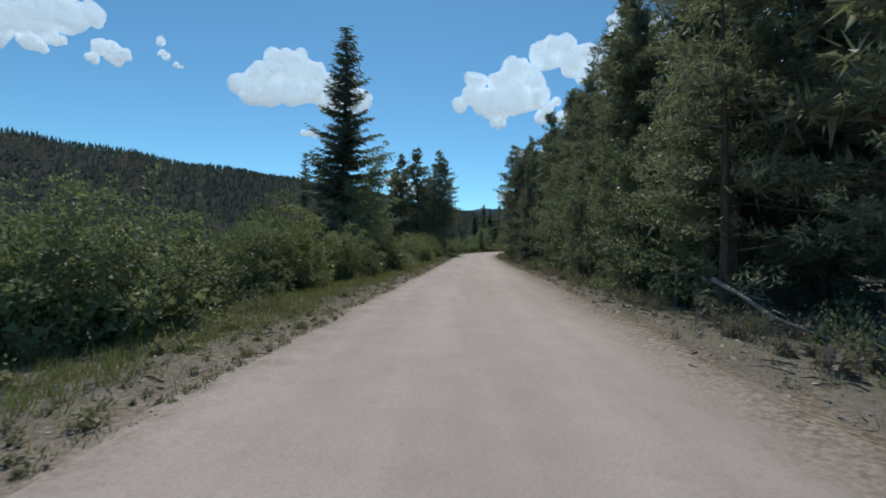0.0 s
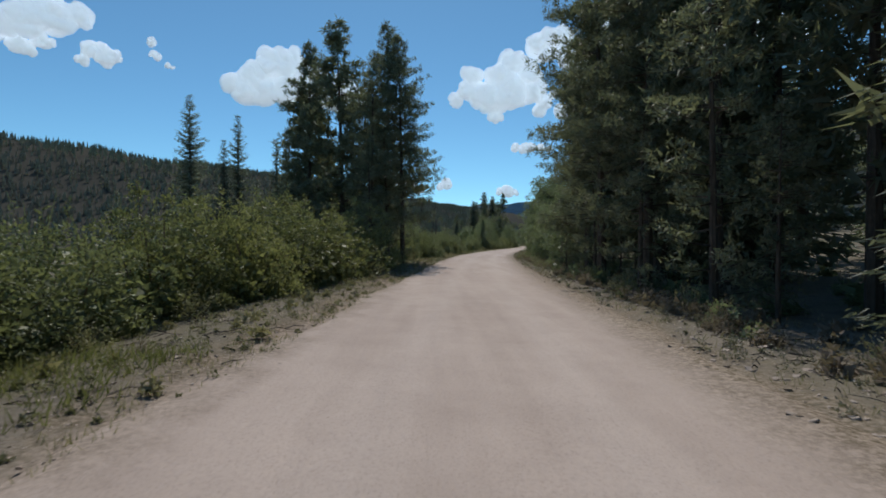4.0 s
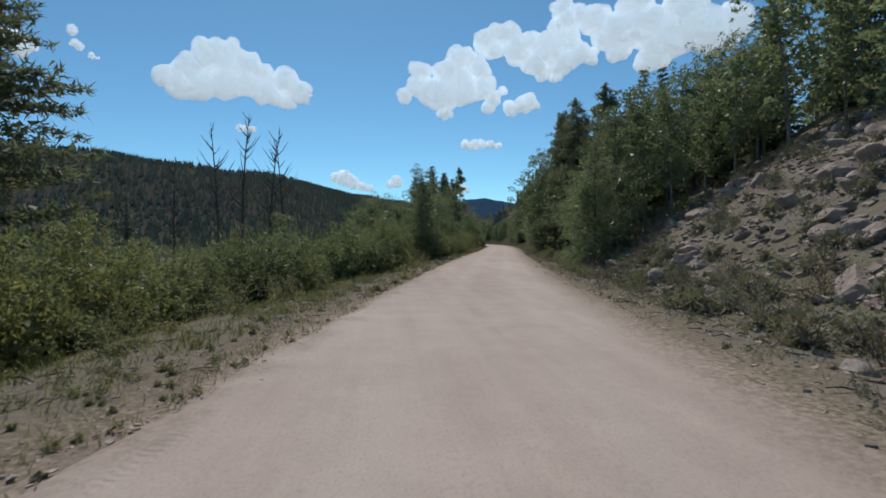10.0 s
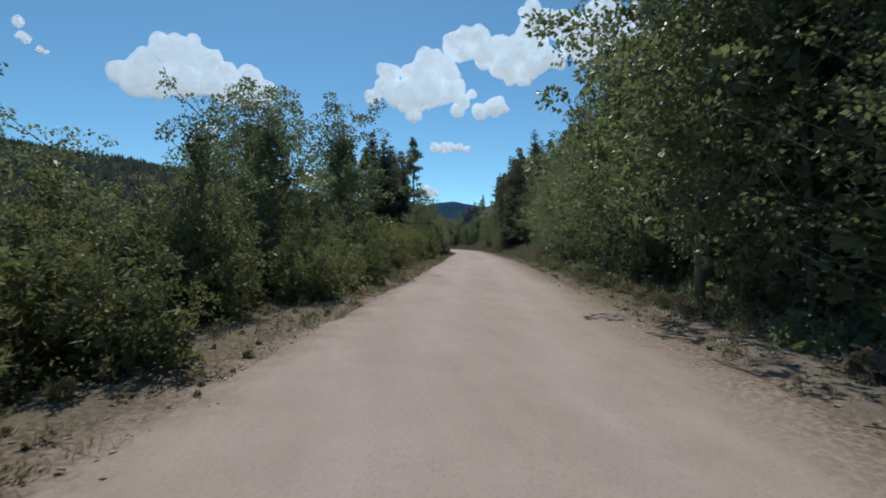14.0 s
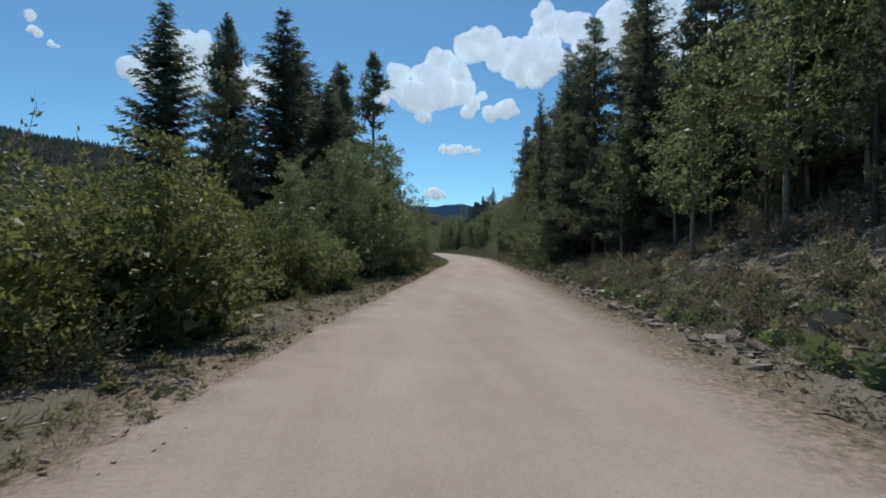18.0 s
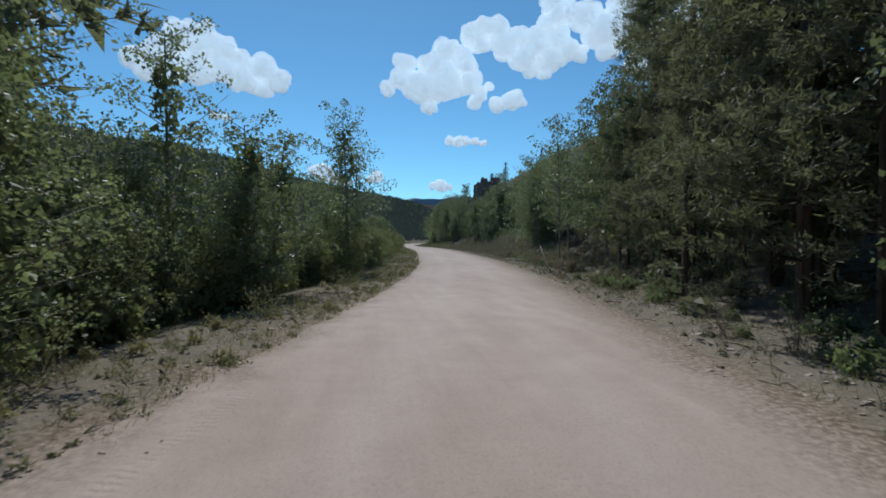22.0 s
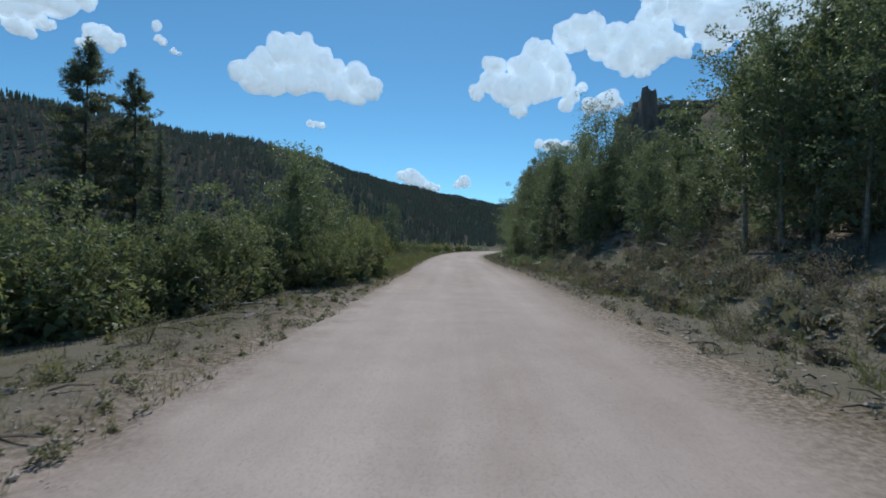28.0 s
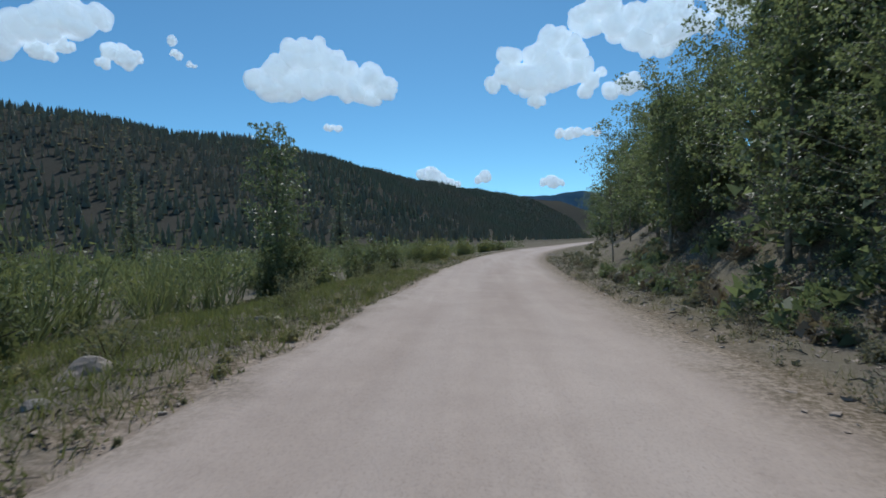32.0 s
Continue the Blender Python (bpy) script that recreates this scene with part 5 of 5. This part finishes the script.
def grass():
    rng = np.random.default_rng(41)
    g = Geo()
    n = 24000
    y = rng.uniform(2, 420, n)
    left = rng.uniform(0, 1, n) < 0.66
    d = np.where(left, -2.75 - 5.5 * rng.uniform(0, 1, n) ** 1.4, 3.3 + 4 * rng.uniform(0, 1, n) ** 1.4)
    cx, _, _, c = line(y)
    x = cx + d / c
    keep = wave(x, y, 5.0, 3) + 0.5 * wave(x, y, 1.3, 6) > -0.45
    x, y = x[keep], y[keep]
    z = height(x, y)
    m = 7
    root = np.repeat(np.stack([x, y, z - 0.02], 1), m, 0) + rng.normal(size=(len(x) * m, 3)) * np.array([0.09, 0.09, 0])
    way = rng.normal(size=root.shape) * np.array([0.4, 0.4, 0.12]) + np.array([0, 0, 1.0])
    g.leaves(root, way, 0.14, 0.014, rng, 0.1)
    return tagged(new("grass", g.mesh("grass", M_GRASS)), "green and straw coloured grass tufts along the verge", "grass", kind="stuff")


grass()


def meadow():
    """Open green grass beside the road where no willows stand."""
    rng = np.random.default_rng(42)
    g = Geo()
    for n, y0, y1, d0, d1 in ((7000, 336, 386, -10, -3.0), (2600, 20, 52, -7.5, -3.5), (1200, 2, 20, -6.5, -3.6), (450, 118, 146, -6.0, -3.6), (900, 305, 318, -8, -4), (900, 318, 345, 4.2, 8)):
        y, d = rng.uniform(y0, y1, n), rng.uniform(d0, d1, n)
        cx, _, _, c = line(y)
        x = cx + d / c
        m = 9
        root = np.repeat(np.stack([x, y, height(x, y) - 0.02], 1), m, 0) + rng.normal(size=(n * m, 3)) * np.array([0.11, 0.11, 0])
        g.leaves(root, rng.normal(size=root.shape) * np.array([0.45, 0.45, 0.1]) + np.array([0, 0, 1.0]), 0.24, 0.016, rng, 0.1)
    return tagged(new("meadow_grass", g.mesh("meadow_grass", M_MEADOW)), "green meadow grass beside the road", "grass", kind="stuff")


meadow()


def rubble(stretches, material, label):
    """Loose stones and clods: stretches of number, y, d and size from least to most."""
    rng = np.random.default_rng(51)
    parts = []
    for n, y0, y1, d0, d1, lo, hi in stretches:
        y = rng.uniform(y0, y1, n)
        d = rng.uniform(d0, d1, n)
        parts.append(np.stack([y, d, lo + (hi - lo) * rng.uniform(0, 1, n) ** 2.4], 1))
    a = np.concatenate(parts)
    cx, cz, cb, c = line(a[:, 0])
    x = cx + a[:, 1] / c
    z = np.maximum(height(x, a[:, 0]), np.where(np.abs(a[:, 1]) < 2.95, cz - np.tan(np.radians(cb)) * a[:, 1] + 0.03, -99))
    unit = np.array([(x0, y0, z0) for z0 in (-0.4, 0.45) for x0, y0 in ((1, 0.2), (0.1, 1), (-1, -0.1), (-0.2, -1))]) * 0.8
    v = np.repeat(unit[None], len(a), 0) * rng.uniform(0.45, 1.3, (len(a), 8, 1)) * rng.uniform(0.7, 1.3, (len(a), 1, 3)) * a[:, 2][:, None, None]
    # each stone is turned and tipped its own way
    v[:, :, 2] *= 0.62
    for i, j, reach in ((0, 2, 0.4), (1, 2, 0.4), (0, 1, 3.14)):
        w = rng.uniform(-reach, reach, len(a))
        rot = np.stack([np.cos(w), -np.sin(w), np.sin(w), np.cos(w)], 1).reshape(-1, 2, 2)
        v[:, :, [i, j]] = np.einsum("nij,nkj->nki", rot, v[:, :, [i, j]])
    v += np.stack([x, a[:, 0], z + a[:, 2] * 0.06], 1)[:, None, :]
    quad = np.array([(0, 1, 5, 4), (1, 2, 6, 5), (2, 3, 7, 6), (3, 0, 4, 7), (4, 5, 6, 7), (3, 2, 1, 0)])
    f = (8 * np.arange(len(a)))[:, None, None] + quad[None]
    me = bpy.data.meshes.new("rubble")
    me.from_pydata(v.reshape(-1, 3).tolist(), [], f.reshape(-1, 4).tolist())
    me.materials.append(material)
    return tagged(new("rubble", me), label, "stones", kind="stuff")


rubble(((16000, 0, 420, -3.6, -2.3, 0.01, 0.034), (12000, 0, 420, 2.6, 4.0, 0.01, 0.036), (9000, 0, 420, -4.8, -3.2, 0.008, 0.03), (12000, 0, 420, -4.8, -2.7, 0.012, 0.055), (16000, 0, 420, 2.7, 4.7, 0.012, 0.075), (500, 255, 285, -4.9, -3.2, 0.02, 0.09), (450, 284, 345, 4.5, 20, 0.05, 0.2), (500, 0, 420, -2.6, 2.7, 0.006, 0.018)), M_CLOD, "loose stones and clods along the road edges")
rubble(((4200, 115, 141, 4.4, 17, 0.05, 0.26), (3600, 200, 234, 3.4, 12, 0.04, 0.24)), M_SCREE, "broken brown stones of the scree slopes")


def litter():
    """Dead twigs and bark scraps strewn along both verges."""
    rng = np.random.default_rng(61)
    n = 13000
    y = rng.uniform(0, 410, n)
    left = rng.uniform(0, 1, n) < 0.55
    d = np.where(left, -3.0 - 2.4 * rng.uniform(0, 1, n) ** 0.8, 3.2 + 2.6 * rng.uniform(0, 1, n) ** 0.8)
    cx, _, _, c = line(y)
    x = cx + d / c
    keep = wave(x, y, 2.3, 9) + 0.6 * wave(x, y, 0.9, 2) > -0.15
    x, y = x[keep], y[keep]
    g = Geo()
    for px, py, pz in zip(x, y, height(x, y)):
        long, a, r = rng.uniform(0.06, 0.45), rng.uniform(0, 3.14), rng.uniform(0.004, 0.014)
        dx, dy = math.cos(a) * long, math.sin(a) * long
        g.tube([(px, py, pz + 0.01), (px + dx * 0.5, py + dy * 0.5, pz + 0.02 + rng.uniform(0, 0.04)), (px + dx, py + dy, pz + 0.015)], [r, r, r * 0.5], 3)
    return tagged(new("litter", g.mesh("litter", M_TWIG)), "dead twigs and bark scraps strewn along the verges", "twigs", kind="stuff")


litter()


def far_range():
    m, t, o = nodes_of("haze_painted_forest")
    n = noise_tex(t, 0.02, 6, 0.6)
    # the blue of distance haze is put into the base colour
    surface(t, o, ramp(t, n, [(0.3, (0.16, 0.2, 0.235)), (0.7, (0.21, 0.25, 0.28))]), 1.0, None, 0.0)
    verts, faces = [], []
    cols = 90
    for k in range(cols):
        az = radians(14 - 46 * k / (cols - 1))
        r = 3300
        top = 268 + 26 * math.sin(k * 0.16 + 0.6) + 9 * math.sin(k * 0.55) + 3 * math.sin(k * 1.7)
        for q, f in ((-40, 1.0), (top * 0.55, 1.0), (top, 1.12)):
            verts.append((-math.sin(az) * r * f, math.cos(az) * r * f, q))
    for k in range(cols - 1):
        for j in range(2):
            b = 3 * k + j
            faces.append((b, b + 3, b + 4, b + 1))
    me = bpy.data.meshes.new("far_range")
    me.from_pydata(verts, [], faces)
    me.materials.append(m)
    return tagged(new("backdrop_range", me), "forested mountains at the valley's end, coloured blue for haze", "mountain", kind="structure")


far_range()


def cloud_material(name, veil):
    """Bright vapour with some glow of its own added; veil is the share of sky that shows through it, evenly."""
    m, t, o = nodes_of(name)
    df, tr, em = t.nodes.new("ShaderNodeBsdfDiffuse"), t.nodes.new("ShaderNodeBsdfTranslucent"), t.nodes.new("ShaderNodeEmission")
    df.inputs[0].default_value = tr.inputs[0].default_value = (0.9, 0.94, 0.98, 1)
    # faint bluish emission stands in for sunlight scattered inside the cloud
    em.inputs[0].default_value, em.inputs[1].default_value = (0.82, 0.91, 1.0, 1), 0.21
    ms, ad = t.nodes.new("ShaderNodeMixShader"), t.nodes.new("ShaderNodeAddShader")
    ms.inputs[0].default_value = 0.38
    t.links.new(df.outputs[0], ms.inputs[1])
    t.links.new(tr.outputs[0], ms.inputs[2])
    t.links.new(ms.outputs[0], ad.inputs[0])
    t.links.new(em.outputs[0], ad.inputs[1])
    if veil:
        thin, cut = t.nodes.new("ShaderNodeBsdfTransparent"), t.nodes.new("ShaderNodeMixShader")
        cut.inputs[0].default_value = veil
        t.links.new(ad.outputs[0], cut.inputs[1])
        t.links.new(thin.outputs[0], cut.inputs[2])
        t.links.new(cut.outputs[0], o.inputs["Surface"])
    else:
        t.links.new(ad.outputs[0], o.inputs["Surface"])
    return m


M_CLOUD, M_WISP = cloud_material("cumulus", 0), cloud_material("cumulus_fringe", 0.58)


def cloud(seed, puffs, label, far=4400.0):
    """puffs: degrees to the left of +Y, degrees up, and size in degrees, for each billow; they melt into one body."""
    bm = bmesh.new()
    for az, el, size in puffs:
        a, e = radians(az), radians(el)
        c = Vector((-math.sin(a) * math.cos(e), math.cos(a) * math.cos(e), math.sin(e))) * far + Vector((28, 180, 1.5))
        r = far * radians(size) * 0.9
        for v in bmesh.ops.create_icosphere(bm, subdivisions=3, radius=r)["verts"]:
            v.co.z = max(v.co.z, -0.5 * r + 0.3 * v.co.z) * 0.95
            v.co += c
    me = bpy.data.meshes.new("cloud")
    bm.to_mesh(me)
    bm.free()
    ob = new("cloud", me)
    melt = ob.modifiers.new("melt", "REMESH")
    melt.mode, melt.voxel_size = "VOXEL", 6.0 if len(puffs) < 6 else 10.0
    done = bpy.data.meshes.new_from_object(ob.evaluated_get(bpy.context.evaluated_depsgraph_get()))
    ob.modifiers.clear()
    ob.data = done
    done.name = "cloud"
    co = np.empty(len(done.vertices) * 3)
    nr = np.empty(len(done.vertices) * 3)
    done.vertices.foreach_get("co", co)
    done.vertices.foreach_get("normal", nr)
    co, nr = co.reshape(-1, 3), nr.reshape(-1, 3)
    scale = 1.0 if len(puffs) > 5 else 0.5
    amt = np.array([sum(amp * (1.3 * abs(noise.noise(Vector(p) / size + Vector((seed, 0, 0)))) - 0.3) for size, amp in ((150 * scale, 44 * scale), (70 * scale, 9 * scale), (30 * scale, 3.0 * scale))) for p in co])
    fringe = done.copy()
    for me, out, mat in ((done, -9.0, M_CLOUD), (fringe, 3.0, M_WISP)):
        me.vertices.foreach_set("co", (co + nr * (amt * (1.0 if mat is M_CLOUD else 1.25) + out * scale)[:, None]).reshape(-1))
        me.materials.clear()
        me.materials.append(mat)
        me.polygons.foreach_set("use_smooth", np.ones(len(me.polygons), bool))
        me.update()
    body, rim = ob, new("fringe", fringe)
    rim.parent = body
    return tagged(ob, label, "cloud", "clouds")


cloud(1, [(21.94, 16.82, 1.24), (20.54, 16.17, 1.6), (19.71, 17.63, 1.94), (17.72, 18.94, 2.06), (18.83, 16.36, 1.97), (16.26, 19.1, 1.73), (16.51, 16.59, 2.04), (14.47, 18.45, 1.75), (14.13, 16.8, 1.89), (12.94, 17.74, 1.47), (12.3, 16.09, 1.67), (10.48, 17.07, 1.67), (10.45, 15.35, 1.08), (9.23, 16.29, 1.56), (8.3, 16.34, 0.84), (18.04, 19.98, 0.85), (15.99, 20.21, 0.8), (13.58, 19.19, 0.82), (10.5, 17.92, 0.83)], "large white cumulus cloud with a grey flat base")
cloud(2, [(-4.24, 18.74, 1.19), (-3.97, 17.21, 1.44), (-5.54, 16.61, 1.69), (-2.73, 16.23, 0.85), (-2.43, 15.76, 0.61), (-7.67, 18.56, 1.78), (-8.87, 19.91, 1.52), (-9.78, 20.14, 1.05), (-7.1, 16.3, 2.1), (-8.95, 16.54, 2.03), (-11.03, 18.71, 1.46), (-11.37, 16.74, 1.54), (-12.6, 15.55, 1.07), (-12.02, 14.72, 0.83), (-14.39, 14.61, 0.83), (-16.13, 14.92, 1.28), (-17.28, 14.63, 0.7), (-7.15, 14.26, 0.97), (-13.77, 16.34, 0.59)], "billowing white cumulus cloud with ragged edges")
cloud(3, [(-11.86, 21.65, 1.37), (-13.04, 22.1, 1.25), (-14.51, 22.09, 1.47), (-12.78, 20.52, 1.15), (-15.43, 20.34, 1.7), (-16.85, 21.01, 1.46), (-17.19, 18.86, 1.48), (-18.06, 17.98, 1.02), (-18.84, 20.3, 1.95), (-20.26, 18.85, 1.67), (-19.47, 17.32, 0.79), (-21.03, 20.58, 1.53), (-22.13, 19.43, 1.21), (-23.19, 19.04, 0.98), (-23.71, 19.49, 0.65), (-19.9, 22.23, 1.2), (-20.97, 22.85, 1.4)], "long white cumulus cloud trailing to one side")
cloud(4, [(-20.4, 23.91, 1.29), (-22.04, 22.96, 1.34), (-23.89, 22.46, 1.85), (-25.21, 20.79, 1.85), (-26.25, 19.15, 1.33), (-26.7, 21.06, 2.35), (-28.63, 21.22, 2.56), (-30.98, 19.86, 2.77), (-29.64, 18.16, 1.81), (-33.6, 20.28, 2.68), (-35.28, 19.48, 2.4), (-28.11, 22.96, 2.03), (-32.69, 22.28, 2.43), (-36.87, 20.03, 1.87)], "big grey white cloud bank above the slope")
cloud(5, [(33.31, 17.54, 1.12), (34.43, 17.79, 0.8), (32.62, 17.68, 0.72), (35.08, 16.93, 0.6)], "small ragged white cloud in the blue")
cloud(6, [(39.8, 17.24, 0.94), (39.02, 16.98, 0.67), (38.23, 17.85, 0.77), (37.62, 17.77, 0.58)], "small ragged white cloud below a bank")
cloud(7, [(41.15, 18.65, 1.6), (39.25, 19.39, 1.87), (37.24, 19.91, 1.92), (35.56, 20.56, 1.27), (34.9, 20.03, 0.79), (42.94, 17.71, 2.24)], "grey cloud bank with bright edges")
cloud(8, [(-9.38, 10.85, 0.55), (-10.29, 10.83, 0.67), (-11.2, 10.81, 0.61), (-12.23, 10.79, 0.54), (-13.01, 10.53, 0.42)], "small flat white cloud low in the sky")
cloud(9, [(15.13, 12.42, 0.36), (14.65, 12.33, 0.42), (14.04, 12.2, 0.36)], "tiny white cloud scrap in the blue")
cloud(10, [(4.35, 7.29, 1.13), (5.3, 7.45, 0.63), (3.39, 6.69, 0.82), (2.43, 6.4, 0.69), (1.61, 6.23, 0.5)], "low white cloud behind the ridge")
cloud(11, [(-0.73, 6.65, 0.5), (-1.42, 6.79, 0.75)], "low white cloud behind the far range")
cloud(12, [(-8.43, 6.01, 0.8), (-7.52, 5.94, 0.49), (-9.33, 5.84, 0.43)], "low white cloud behind the far range")
cloud(13, [(29.41, 19.43, 0.31), (29.56, 19.7, 0.26)], "thin wisp of white cloud")
cloud(14, [(29.4, 18.39, 0.37), (28.95, 18.12, 0.32)], "thin wisp of white cloud")
cloud(15, [(28.04, 17.67, 0.32), (27.53, 17.49, 0.27)], "thin wisp of white cloud")


def thicket(key, name, leaf, label):
    """Joins the bushes of a back row into one mesh."""
    vs, fs, base = [], [], 0
    for k, m in THICKET[key]:
        me = KINDS[key][k][0].children[1].data
        co = np.empty(len(me.vertices) * 3)
        me.vertices.foreach_get("co", co)
        ix = np.empty(len(me.loops), int)
        me.loops.foreach_get("vertex_index", ix)
        mm = np.array(m)
        vs.append(co.reshape(-1, 3) @ mm[:3, :3].T + mm[:3, 3])
        fs.append(ix.reshape(-1, 3) + base)
        base += len(me.vertices)
    me = bpy.data.meshes.new(name)
    me.from_pydata(np.concatenate(vs).tolist(), [], np.concatenate(fs).tolist())
    me.materials.append(leaf)
    return tagged(new(name, me), label, "shrubs", kind="stuff")


thicket("willow_b", "willow_thicket", M_WILLOW, "green willow thicket behind the roadside bushes")
thicket("willow_y_b", "yellow_willow_thicket", M_YELLOW, "yellow green willow thicket behind the roadside bushes")

# builds that found no place are taken away again
for key in KINDS:
    for (ob, _), used in zip(KINDS[key], USED[key]):
        if not used:
            for o in (*ob.children_recursive, ob):
                bpy.data.objects.remove(o)
